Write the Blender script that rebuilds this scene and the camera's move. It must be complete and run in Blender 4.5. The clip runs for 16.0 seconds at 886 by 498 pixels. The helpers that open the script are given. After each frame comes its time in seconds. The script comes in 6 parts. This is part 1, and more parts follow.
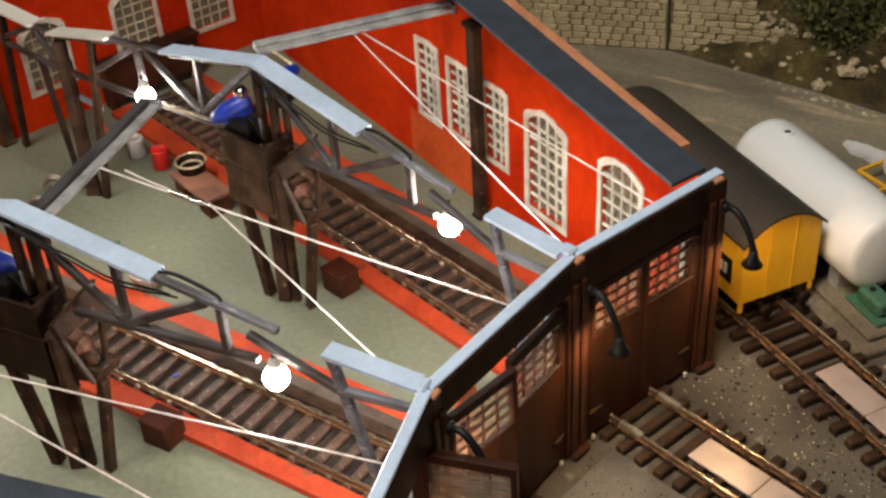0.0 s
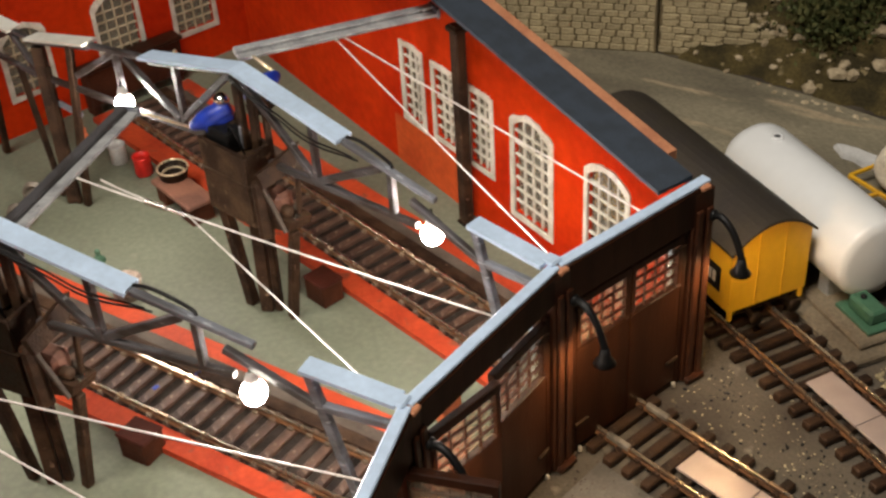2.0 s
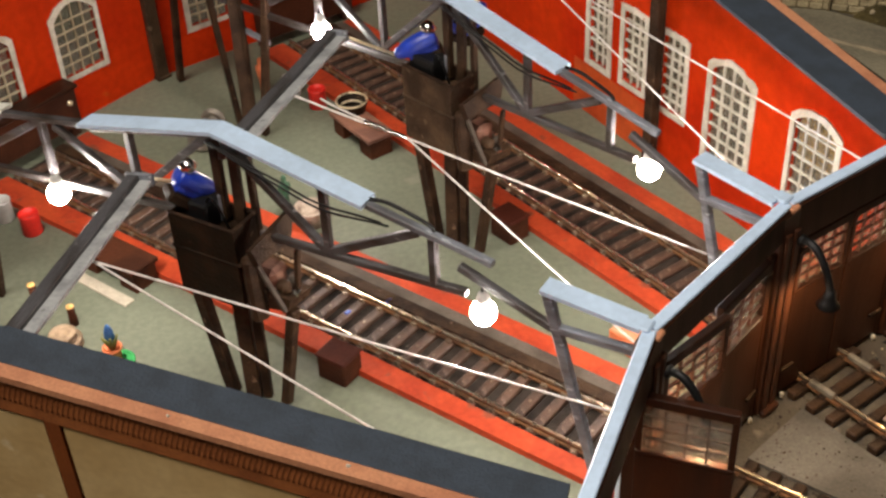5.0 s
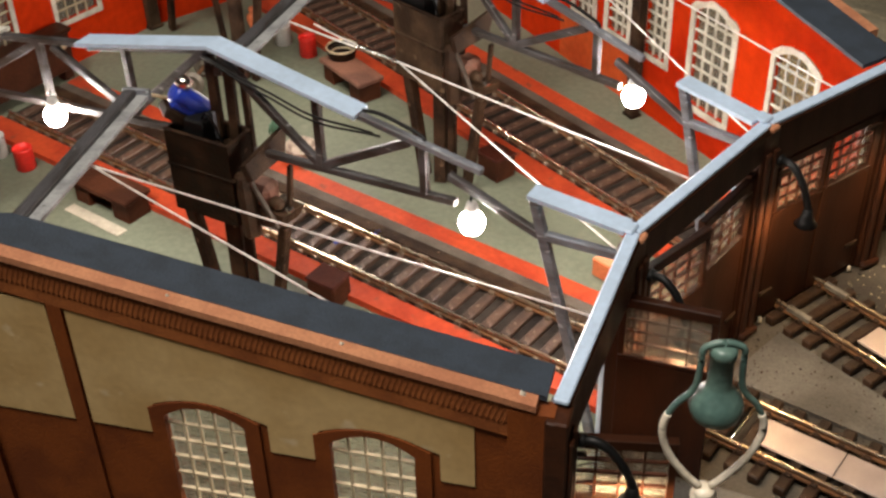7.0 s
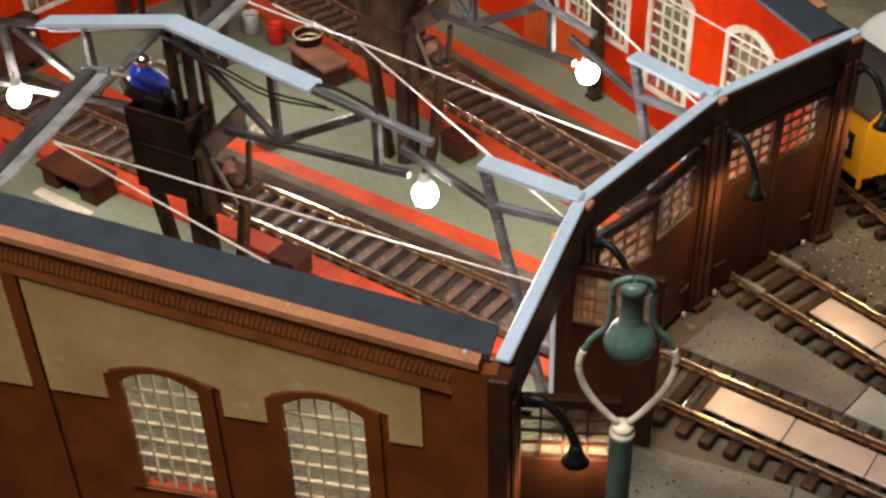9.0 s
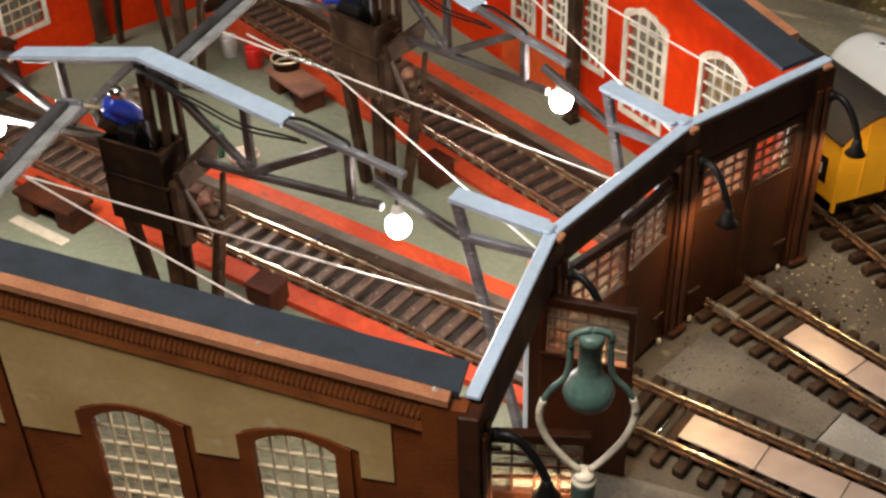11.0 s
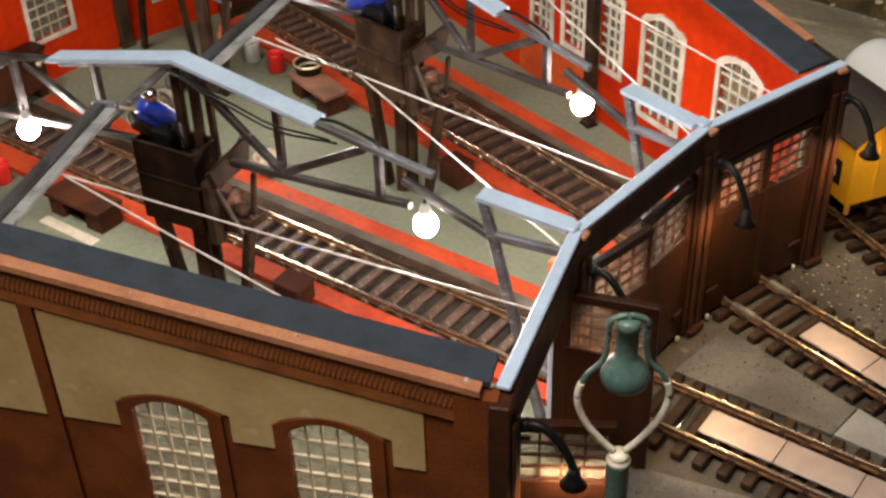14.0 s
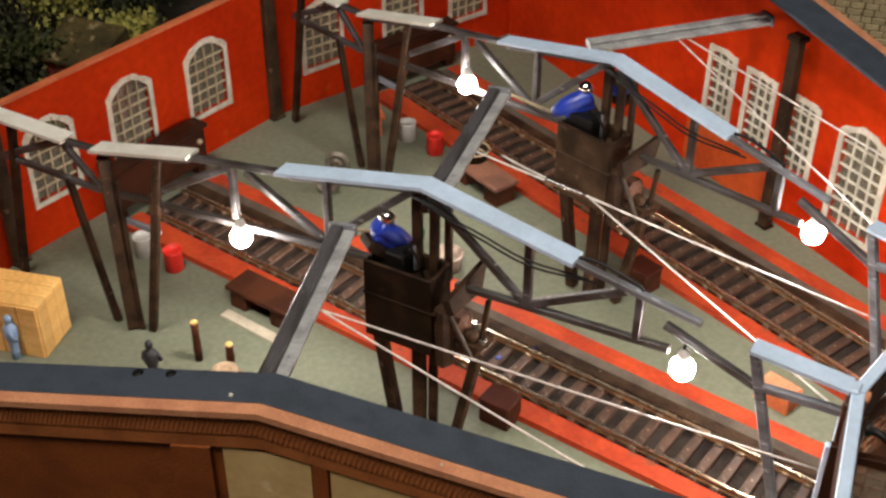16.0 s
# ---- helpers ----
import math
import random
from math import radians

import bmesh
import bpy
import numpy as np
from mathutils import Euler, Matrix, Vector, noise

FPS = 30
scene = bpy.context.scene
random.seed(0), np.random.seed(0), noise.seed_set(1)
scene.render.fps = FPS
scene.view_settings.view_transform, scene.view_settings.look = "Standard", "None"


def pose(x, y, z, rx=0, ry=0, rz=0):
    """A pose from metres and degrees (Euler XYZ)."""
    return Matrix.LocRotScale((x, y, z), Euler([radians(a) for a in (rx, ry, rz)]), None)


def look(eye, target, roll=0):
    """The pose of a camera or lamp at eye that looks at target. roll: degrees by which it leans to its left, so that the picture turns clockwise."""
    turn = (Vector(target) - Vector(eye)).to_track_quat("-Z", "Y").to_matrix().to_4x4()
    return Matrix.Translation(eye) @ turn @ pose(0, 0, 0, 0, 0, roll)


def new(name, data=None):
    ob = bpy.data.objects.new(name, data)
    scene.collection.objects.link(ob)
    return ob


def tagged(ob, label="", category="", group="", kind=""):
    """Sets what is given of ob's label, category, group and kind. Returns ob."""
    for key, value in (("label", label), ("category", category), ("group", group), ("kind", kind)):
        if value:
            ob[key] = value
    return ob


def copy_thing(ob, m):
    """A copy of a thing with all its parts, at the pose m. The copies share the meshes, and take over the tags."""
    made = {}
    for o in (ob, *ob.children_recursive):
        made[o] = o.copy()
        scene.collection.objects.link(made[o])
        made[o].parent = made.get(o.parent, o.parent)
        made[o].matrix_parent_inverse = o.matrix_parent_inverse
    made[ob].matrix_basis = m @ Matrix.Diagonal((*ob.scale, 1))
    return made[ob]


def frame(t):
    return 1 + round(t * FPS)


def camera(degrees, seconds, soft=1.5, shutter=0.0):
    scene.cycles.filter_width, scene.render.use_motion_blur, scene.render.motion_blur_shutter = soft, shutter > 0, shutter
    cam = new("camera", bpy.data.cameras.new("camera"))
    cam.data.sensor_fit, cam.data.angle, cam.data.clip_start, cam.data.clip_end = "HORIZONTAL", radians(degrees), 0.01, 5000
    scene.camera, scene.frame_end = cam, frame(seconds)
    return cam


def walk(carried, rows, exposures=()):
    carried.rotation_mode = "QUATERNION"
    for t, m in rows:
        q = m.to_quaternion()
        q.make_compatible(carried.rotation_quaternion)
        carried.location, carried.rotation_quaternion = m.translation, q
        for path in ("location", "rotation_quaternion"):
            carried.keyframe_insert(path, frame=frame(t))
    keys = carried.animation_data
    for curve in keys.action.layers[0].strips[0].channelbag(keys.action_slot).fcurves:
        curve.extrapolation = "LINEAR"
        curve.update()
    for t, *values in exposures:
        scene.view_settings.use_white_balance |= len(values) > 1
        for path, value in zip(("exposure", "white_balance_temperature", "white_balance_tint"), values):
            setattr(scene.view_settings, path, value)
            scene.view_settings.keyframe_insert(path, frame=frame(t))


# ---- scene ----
cam = camera(39.03, 16.0, soft=2.6)
ROWS = [
    (0, -0.09156, -0.19092, 0.25455, 54.148, 3.061, 34.269),
    (0.5, -0.09076, -0.18696, 0.25188, 53.777, 3.121, 34.057),
    (1, -0.09210, -0.18656, 0.25438, 54.029, 2.964, 34.255),
    (1.5, -0.09122, -0.18564, 0.25319, 54.054, 3.058, 34.173),
    (2, -0.09262, -0.18322, 0.25292, 54.088, 3.145, 33.960),
    (2.5, -0.09706, -0.18145, 0.25410, 54.122, 3.388, 34.273),
    (3, -0.10134, -0.18171, 0.25136, 53.839, 3.188, 34.507),
    (3.5, -0.11105, -0.18821, 0.24891, 53.592, 3.080, 35.608),
    (4, -0.12056, -0.19653, 0.24817, 53.313, 2.640, 36.594),
    (4.5, -0.12301, -0.20461, 0.24748, 53.067, 2.601, 37.959),
    (7, -0.11148, -0.22940, 0.23184, 53.300, 1.447, 37.759),
    (7.5, -0.10988, -0.23038, 0.23095, 53.535, 1.196, 37.704),
    (8, -0.10297, -0.23144, 0.22679, 53.396, 1.608, 37.407),
    (10.5, -0.09751, -0.22882, 0.23270, 53.660, 1.404, 36.808),
    (11, -0.09712, -0.22673, 0.23367, 53.796, 1.566, 36.520),
    (11.5, -0.09592, -0.22656, 0.23605, 53.901, 1.488, 36.532),
    (12, -0.09577, -0.22869, 0.23547, 53.966, 1.604, 36.359),
    (12.5, -0.09473, -0.23052, 0.23471, 53.785, 1.759, 36.488),
    (13, -0.09460, -0.23183, 0.23473, 53.971, 1.876, 36.455),
    (13.5, -0.09459, -0.23441, 0.23621, 54.163, 1.784, 36.459),
    (14, -0.09628, -0.23661, 0.23689, 54.165, 1.623, 36.786),
    (14.5, -0.10373, -0.23941, 0.23975, 54.247, 1.501, 37.116),
    (15, -0.11780, -0.24266, 0.24966, 54.571, 1.119, 37.585),
    (15.5, -0.13908, -0.25122, 0.25724, 54.663, 0.469, 37.858),
    (16, -0.16511, -0.25546, 0.26122, 54.222, -0.201, 37.516),
]
walk(cam, [(t, pose(*p)) for t, *p in ROWS])

# ---- light: a lamp-lit room, one ceiling lamp, the layout's own bulbs ----
world = bpy.data.worlds.new("world")
scene.world = world
world.use_nodes = True
world.node_tree.nodes["Background"].inputs[0].default_value = (1.0, 0.80, 0.58, 1)
world.node_tree.nodes["Background"].inputs[1].default_value = 0.002
scene.view_settings.exposure = 0.0
lamp_data = bpy.data.lights.new("ceiling_lamp", "AREA")
lamp_data.shape, lamp_data.size, lamp_data.size_y = "RECTANGLE", 0.40, 0.32
lamp_data.spread = radians(76)
lamp_data.energy = 2.58
lamp_data.color = (1.0, 0.905, 0.80)
lamp = new("ceiling_lamp", lamp_data)
lamp.matrix_world = look((-0.25, -0.42, 1.02), (-0.17, 0.0, 0.0))


# ---- materials ----
def mat(name, base, rough=0.6, metal=0.0, second=None, scale=60.0, fine=900.0, bump=0.15, third=None, worn=0.0, emit=None, ior=None,
        spread=(0.42, 0.62), grain=None, piece=0.0, vary=0.14):
    """A paint or stuff: base mixed with second by broad stains, third by fine wear, with fine relief."""
    m = bpy.data.materials.new(name)
    m.use_nodes = True
    nt = m.node_tree
    N, L = nt.nodes, nt.links
    b = N["Principled BSDF"]
    b.inputs["Roughness"].default_value = rough
    b.inputs["Metallic"].default_value = metal
    if ior:
        b.inputs["IOR"].default_value = ior
    tc = N.new("ShaderNodeTexCoord")
    mp = N.new("ShaderNodeMapping")
    L.new(tc.outputs["Object"], mp.inputs[0])
    if grain:
        mp.inputs["Scale"].default_value = grain
    def ramp(scale_, lo, hi, detail=5.0):
        n = N.new("ShaderNodeTexNoise")
        n.inputs["Scale"].default_value = scale_
        n.inputs["Detail"].default_value = detail
        L.new(mp.outputs[0], n.inputs["Vector"])
        r = N.new("ShaderNodeMapRange")
        r.inputs[1].default_value, r.inputs[2].default_value = lo, hi
        L.new(n.outputs["Fac"], r.inputs[0])
        return n, r
    def mixed(fac, a, c):
        x = N.new("ShaderNodeMix")
        x.data_type = "RGBA"
        L.new(fac, x.inputs[0])
        for socket, v in ((x.inputs[6], a), (x.inputs[7], c)):
            if not isinstance(v, tuple):
                L.new(v, socket)
            else:
                socket.default_value = (*v, 1)
        return x.outputs[2]
    second = second or tuple(0.75 * v for v in base)
    n1, r1 = ramp(scale, *spread)
    colour = mixed(r1.outputs[0], base, second)
    n2, r2 = ramp(fine, 0.35, 0.75, 3.0)
    if third:
        n3, r3 = ramp(scale * 2.7, 0.60 - worn, 0.66 - worn, 8.0)
        colour = mixed(r3.outputs[0], colour, third)
    hv = N.new("ShaderNodeHueSaturation")
    L.new(colour, hv.inputs["Color"])
    mr = N.new("ShaderNodeMapRange")
    mr.inputs[3].default_value, mr.inputs[4].default_value = 1 - vary, 1 + vary
    L.new(r2.outputs[0], mr.inputs[0])
    if piece:
        oi = N.new("ShaderNodeObjectInfo")
        pr = N.new("ShaderNodeMapRange")
        pr.inputs[3].default_value, pr.inputs[4].default_value = 1 - piece, 1 + piece
        L.new(oi.outputs["Random"], pr.inputs[0])
        mu = N.new("ShaderNodeMath")
        mu.operation = "MULTIPLY"
        L.new(mr.outputs[0], mu.inputs[0])
        L.new(pr.outputs[0], mu.inputs[1])
        L.new(mu.outputs[0], hv.inputs["Value"])
    else:
        L.new(mr.outputs[0], hv.inputs["Value"])
    L.new(hv.outputs[0], b.inputs["Base Color"])
    rr = N.new("ShaderNodeMapRange")
    rr.inputs[3].default_value, rr.inputs[4].default_value = max(rough - 0.12, 0.05), min(rough + 0.12, 1)
    L.new(n1.outputs["Fac"], rr.inputs[0])
    L.new(rr.outputs[0], b.inputs["Roughness"])
    if bump:
        bp = N.new("ShaderNodeBump")
        bp.inputs["Strength"].default_value = bump
        bp.inputs["Distance"].default_value = 0.0006
        L.new(n2.outputs["Fac"], bp.inputs["Height"])
        L.new(bp.outputs[0], b.inputs["Normal"])
    if emit:
        b.inputs["Emission Color"].default_value = (*emit[:3], 1)
        b.inputs["Emission Strength"].default_value = emit[3]
    return m


M = {}
M["red"] = mat("red_paint", (0.47, 0.030, 0.0025), 0.75, second=(0.37, 0.018, 0.002), scale=22, fine=300, bump=0.12, third=(0.40, 0.055, 0.007), worn=-0.10, ior=1.15)
M["orange"] = mat("orange_edge_paint", (0.62, 0.17, 0.06), 0.6, second=(0.5, 0.12, 0.04))
M["brick"] = mat("brown_brick_paint", (0.185, 0.047, 0.008), 0.65, second=(0.130, 0.031, 0.006), scale=70, fine=1500, bump=0.25, ior=1.35)
M["cornice"] = mat("brown_moulded_cornice", (0.30, 0.095, 0.026), 0.65, second=(0.21, 0.062, 0.017), scale=90, fine=1500, bump=0.3, ior=1.35)
M["dado"] = mat("orange_brown_dado_paint", (0.45, 0.070, 0.012), 0.7, second=(0.36, 0.042, 0.008), scale=40, fine=400, bump=0.12, ior=1.3)
M["terracotta"] = mat("terracotta", (0.50, 0.22, 0.11), 0.65, second=(0.40, 0.16, 0.08), scale=120, fine=1600, bump=0.35)
M["plaster"] = mat("beige_plaster", (0.52, 0.365, 0.165), 0.8, second=(0.42, 0.275, 0.108), scale=38, fine=500, bump=0.12, third=(0.56, 0.43, 0.25), worn=-0.03, vary=0.06)
M["slate"] = mat("slate_card", (0.032, 0.044, 0.062), 0.7, second=(0.025, 0.034, 0.047), scale=160, fine=1800, bump=0.3)
M["floor"] = mat("green_grey_floor", (0.150, 0.167, 0.117), 0.6, second=(0.106, 0.116, 0.077), scale=14, fine=450, bump=0.08, spread=(0.35, 0.7), third=(0.178, 0.18, 0.13), worn=-0.08)
M["strip"] = mat("red_floor_strip", (0.42, 0.055, 0.016), 0.6, second=(0.31, 0.034, 0.011), scale=60, fine=600, bump=0.12, third=(0.22, 0.05, 0.025), worn=-0.04, ior=1.3)
M["plank"] = mat("grey_plank", (0.088, 0.070, 0.052), 0.75, second=(0.046, 0.033, 0.023), scale=70, fine=900, bump=0.3)
M["pale"] = mat("pale_blue_grey_paint", (0.52, 0.66, 0.84), 0.42, second=(0.44, 0.56, 0.71), scale=60, fine=600, bump=0.12, third=(0.30, 0.33, 0.36), worn=-0.14, vary=0.06)
M["cream"] = mat("worn_cream_plate_paint", (0.76, 0.75, 0.68), 0.5, second=(0.64, 0.62, 0.55), scale=80, fine=600, bump=0.12, third=(0.42, 0.38, 0.30), worn=-0.13, vary=0.06)
M["beampale"] = mat("worn_pale_flange", (0.36, 0.37, 0.37), 0.5, second=(0.22, 0.225, 0.23), scale=120, fine=900, bump=0.3, third=(0.10, 0.10, 0.10), worn=-0.06)
M["white"] = mat("white_window_paint", (0.60, 0.57, 0.48), 0.65, second=(0.44, 0.41, 0.33), scale=160, fine=900, bump=0.4, third=(0.33, 0.22, 0.15), worn=-0.05)
M["barbeige"] = mat("dull_beige_bar_paint", (0.50, 0.42, 0.28), 0.7, second=(0.36, 0.29, 0.18), scale=160, fine=900, bump=0.3)
M["beam"] = mat("weathered_beam", (0.028, 0.022, 0.018), 0.45, second=(0.075, 0.072, 0.076), scale=110, fine=900, bump=0.4, third=(0.27, 0.26, 0.26), worn=-0.055, grain=(0.5, 2.0, 2.0))
M["beamgrey"] = mat("grey_blue_beam", (0.19, 0.205, 0.235), 0.45, second=(0.085, 0.085, 0.092), scale=110, fine=900, bump=0.35, third=(0.42, 0.45, 0.48), worn=-0.03, grain=(0.5, 2.0, 2.0))
M["dark"] = mat("dark_oily_iron", (0.010, 0.0056, 0.0028), 0.6, second=(0.022, 0.012, 0.006), scale=130, fine=1200, bump=0.45, third=(0.075, 0.048, 0.028), worn=-0.07, ior=1.2)
M["wornbrown"] = mat("worn_brown_iron", (0.072, 0.044, 0.024), 0.6, second=(0.028, 0.016, 0.009), scale=90, fine=1000, bump=0.5, third=(0.14, 0.095, 0.06), worn=-0.03, ior=1.25)
M["rust"] = mat("rusty_brown_iron", (0.046, 0.025, 0.013), 0.6, second=(0.018, 0.009, 0.005), scale=150, fine=1400, bump=0.5, third=(0.16, 0.10, 0.062), worn=-0.06, ior=1.25)
M["door"] = mat("dark_brown_door_wood", (0.032, 0.0105, 0.0045), 0.42, second=(0.021, 0.0075, 0.0036), scale=50, fine=700, bump=0.12, grain=(3.5, 3.5, 0.5), ior=1.24)
M["post"] = mat("brown_post_paint", (0.050, 0.016, 0.0065), 0.42, second=(0.028, 0.010, 0.005), scale=120, fine=900, bump=0.2, ior=1.35)
M["sleeper"] = mat("brown_sleeper", (0.092, 0.050, 0.032), 0.5, second=(0.042, 0.021, 0.013), scale=140, fine=1600, bump=0.35, piece=0.25, third=(0.19, 0.135, 0.10), worn=-0.05)
# outdoor sleepers: dark brown, deepened to carry the shadow round the yard tracks
M["sleeperdark"] = mat("shadowed_dark_sleeper", (0.036, 0.018, 0.009), 0.5, ior=1.3, second=(0.018, 0.010, 0.006), scale=140, fine=1600, bump=0.35, piece=0.25, third=(0.12, 0.08, 0.05), worn=-0.08)
M["rail"] = mat("rail_metal", (0.58, 0.48, 0.37), 0.26, 0.9, second=(0.42, 0.30, 0.20), scale=180, fine=1500, bump=0.1)
M["chairmetal"] = mat("worn_chair_metal", (0.27, 0.21, 0.15), 0.3, 0.6, second=(0.10, 0.07, 0.045), scale=240, fine=1500, bump=0.2, piece=0.35)
M["railside"] = mat("rusty_rail_side", (0.20, 0.095, 0.040), 0.45, 0.3, second=(0.10, 0.05, 0.025), scale=160, fine=1500, bump=0.2)
M["ash"] = mat("ash_bed", (0.034, 0.026, 0.020), 0.9, second=(0.014, 0.010, 0.008), scale=120, fine=1300, bump=0.6, third=(0.12, 0.105, 0.09), worn=-0.06, ior=1.3)
M["ground"] = mat("dark_ground", (0.090, 0.075, 0.055), 0.85, second=(0.050, 0.040, 0.030), scale=26, fine=1100, bump=0.6, third=(0.18, 0.155, 0.115), worn=-0.05, ior=1.3)
M["concrete"] = mat("pale_grey_card_paving", (0.24, 0.24, 0.23), 0.5, second=(0.19, 0.185, 0.17), scale=40, fine=1200, bump=0.2, piece=0.08)
M["concrete_dark"] = mat("grey_card_paving", (0.110, 0.100, 0.086), 0.5, second=(0.056, 0.050, 0.042), scale=34, fine=1200, bump=0.3, third=(0.135, 0.125, 0.105), worn=-0.04, vary=0.2)
M["copper"] = mat("pinkish_metal_plate", (0.42, 0.335, 0.295), 0.42, 0.3, second=(0.34, 0.265, 0.23), scale=60, fine=500, bump=0.03, piece=0.10, vary=0.04)
M["grit"] = mat("pale_grit", (0.42, 0.36, 0.22), 0.8, second=(0.2, 0.16, 0.1), scale=300, bump=0)
M["wire"] = mat("pale_wire", (0.72, 0.69, 0.65), 0.4, 0.0, second=(0.55, 0.52, 0.48), scale=300, bump=0)
M["cable"] = mat("black_cable", (0.007, 0.007, 0.007), 0.45, bump=0, ior=1.3)
M["blue"] = mat("blue_motor_paint", (0.010, 0.038, 0.36), 0.38, second=(0.007, 0.026, 0.26), scale=200, bump=0.15, third=(0.03, 0.035, 0.09), worn=-0.10)
M["chrome"] = mat("bright_metal", (0.75, 0.72, 0.66), 0.2, 1.0, bump=0)
M["brass"] = mat("pale_brass_rod", (0.82, 0.70, 0.46), 0.3, 0.6, bump=0)
M["canred"] = mat("bright_red_can", (0.70, 0.022, 0.012), 0.5, second=(0.58, 0.016, 0.010), bump=0)
M["canwhite"] = mat("grey_white_can", (0.50, 0.50, 0.47), 0.45, second=(0.38, 0.38, 0.36), bump=0)
M["crate"] = mat("pale_crate_wood", (0.80, 0.50, 0.165), 0.7, second=(0.66, 0.37, 0.105), scale=40, fine=700, bump=0.25, grain=(1, 1, 5), piece=0.1)
M["brownwood"] = mat("brown_bench_wood", (0.062, 0.020, 0.009), 0.65, second=(0.036, 0.012, 0.006), scale=90, fine=900, bump=0.3, ior=1.22)
M["pinkwood"] = mat("worn_pinkish_wood", (0.21, 0.095, 0.060), 0.6, second=(0.13, 0.06, 0.04), scale=90, fine=900, bump=0.3)
M["darkred"] = mat("dark_red_box_paint", (0.056, 0.012, 0.006), 0.65, second=(0.034, 0.008, 0.004), bump=0.2, ior=1.22)
M["yellow"] = mat("yellow_van_paint", (0.70, 0.38, 0.014), 0.5, second=(0.60, 0.31, 0.012), scale=25, fine=400, bump=0.05, vary=0.05)
M["vanroof"] = mat("dark_van_roof", (0.038, 0.031, 0.022), 0.7, second=(0.034, 0.028, 0.023), scale=70, bump=0.2, ior=1.35)
M["tank"] = mat("off_white_tank", (0.72, 0.745, 0.755), 0.33, second=(0.66, 0.665, 0.64), scale=14, fine=200, bump=0.0, spread=(0.3, 0.8), vary=0.02)
M["green"] = mat("green_lamp_enamel", (0.105, 0.175, 0.148), 0.36, second=(0.070, 0.130, 0.114), scale=260, bump=0.1, third=(0.10, 0.085, 0.05), worn=-0.10)
M["ivory"] = mat("ivory_plastic", (0.84, 0.76, 0.62), 0.42, second=(0.74, 0.65, 0.50), scale=200, bump=0.05)
M["stone"] = mat("grey_brown_stone", (0.42, 0.345, 0.20), 0.9, second=(0.26, 0.21, 0.115), scale=90, fine=900, bump=0.7, piece=0.14, third=(0.17, 0.13, 0.065), worn=-0.03, vary=0.22)
M["plinth"] = mat("worn_plinth_stone", (0.150, 0.120, 0.078), 0.9, second=(0.095, 0.075, 0.048), scale=70, fine=900, bump=0.6, vary=0.2)
M["mortar"] = mat("weathered_mortar", (0.19, 0.145, 0.075), 0.9, second=(0.11, 0.085, 0.045), scale=90, bump=0.6)
M["gravel"] = mat("olive_gravel", (0.30, 0.255, 0.14), 0.85, second=(0.15, 0.125, 0.07), scale=400, fine=1500, bump=0.4, third=(0.42, 0.37, 0.24), worn=-0.02)
M["rock"] = mat("pale_rock", (0.50, 0.41, 0.27), 0.85, second=(0.28, 0.22, 0.13), scale=150, bump=0.6)
M["road"] = mat("dusty_road", (0.255, 0.225, 0.150), 0.85, second=(0.130, 0.113, 0.076), scale=12, fine=700, bump=0.5, third=(0.36, 0.29, 0.185), worn=0.0, vary=0.28, grain=(0.6, 2.2, 1))
M["earth"] = mat("mossy_earth", (0.085, 0.064, 0.022), 0.95, second=(0.034, 0.027, 0.011), scale=60, fine=900, bump=0.9, third=(0.24, 0.19, 0.10), worn=-0.02, vary=0.3, ior=1.3)
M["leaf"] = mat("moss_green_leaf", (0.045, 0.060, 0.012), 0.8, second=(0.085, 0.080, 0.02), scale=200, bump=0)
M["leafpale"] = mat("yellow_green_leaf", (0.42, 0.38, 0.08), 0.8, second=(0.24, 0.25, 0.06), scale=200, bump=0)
# shade among the bushes behind the shed is put into this darker leaf colour
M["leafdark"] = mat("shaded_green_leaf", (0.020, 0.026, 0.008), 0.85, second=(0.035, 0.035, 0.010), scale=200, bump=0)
M["wheelgrey"] = mat("worn_wheel_iron", (0.20, 0.175, 0.14), 0.5, 0.2, second=(0.10, 0.085, 0.065), scale=200, bump=0.2)
M["basin"] = mat("worn_zinc", (0.42, 0.34, 0.27), 0.55, 0.2, second=(0.18, 0.13, 0.10), scale=260, bump=0.1)
M["hutred"] = mat("hut_red_paint", (0.26, 0.040, 0.020), 0.8, second=(0.18, 0.03, 0.018), scale=90, bump=0.2)
M["saucer"] = mat("bright_green_plastic", (0.045, 0.36, 0.10), 0.4, second=(0.03, 0.27, 0.07), bump=0)
M["flowerblue"] = mat("blue_flower", (0.035, 0.13, 0.34), 0.6, second=(0.02, 0.08, 0.22), scale=300, bump=0.2)
M["olive"] = mat("olive_leaf", (0.15, 0.15, 0.035), 0.7, second=(0.09, 0.10, 0.02), scale=300, bump=0.2)
M["reel"] = mat("pale_tan_reel_wood", (0.34, 0.245, 0.155), 0.65, second=(0.22, 0.15, 0.09), scale=160, fine=900, bump=0.3)
M["bark"] = mat("brown_bark", (0.08, 0.055, 0.035), 0.9, bump=0.4)
M["bluecloth"] = mat("pale_blue_figure_paint", (0.22, 0.33, 0.52), 0.6, bump=0)
M["blackcloth"] = mat("black_figure_paint", (0.02, 0.02, 0.025), 0.6, bump=0)
M["roomwall"] = mat("room_wall_paint", (0.05, 0.042, 0.032), 0.9, bump=0)
M["greenpaint"] = mat("green_box_paint", (0.045, 0.12, 0.07), 0.5, bump=0.1)
M["whitepowder"] = mat("white_card_scrap", (0.58, 0.58, 0.56), 0.7, bump=0.2)
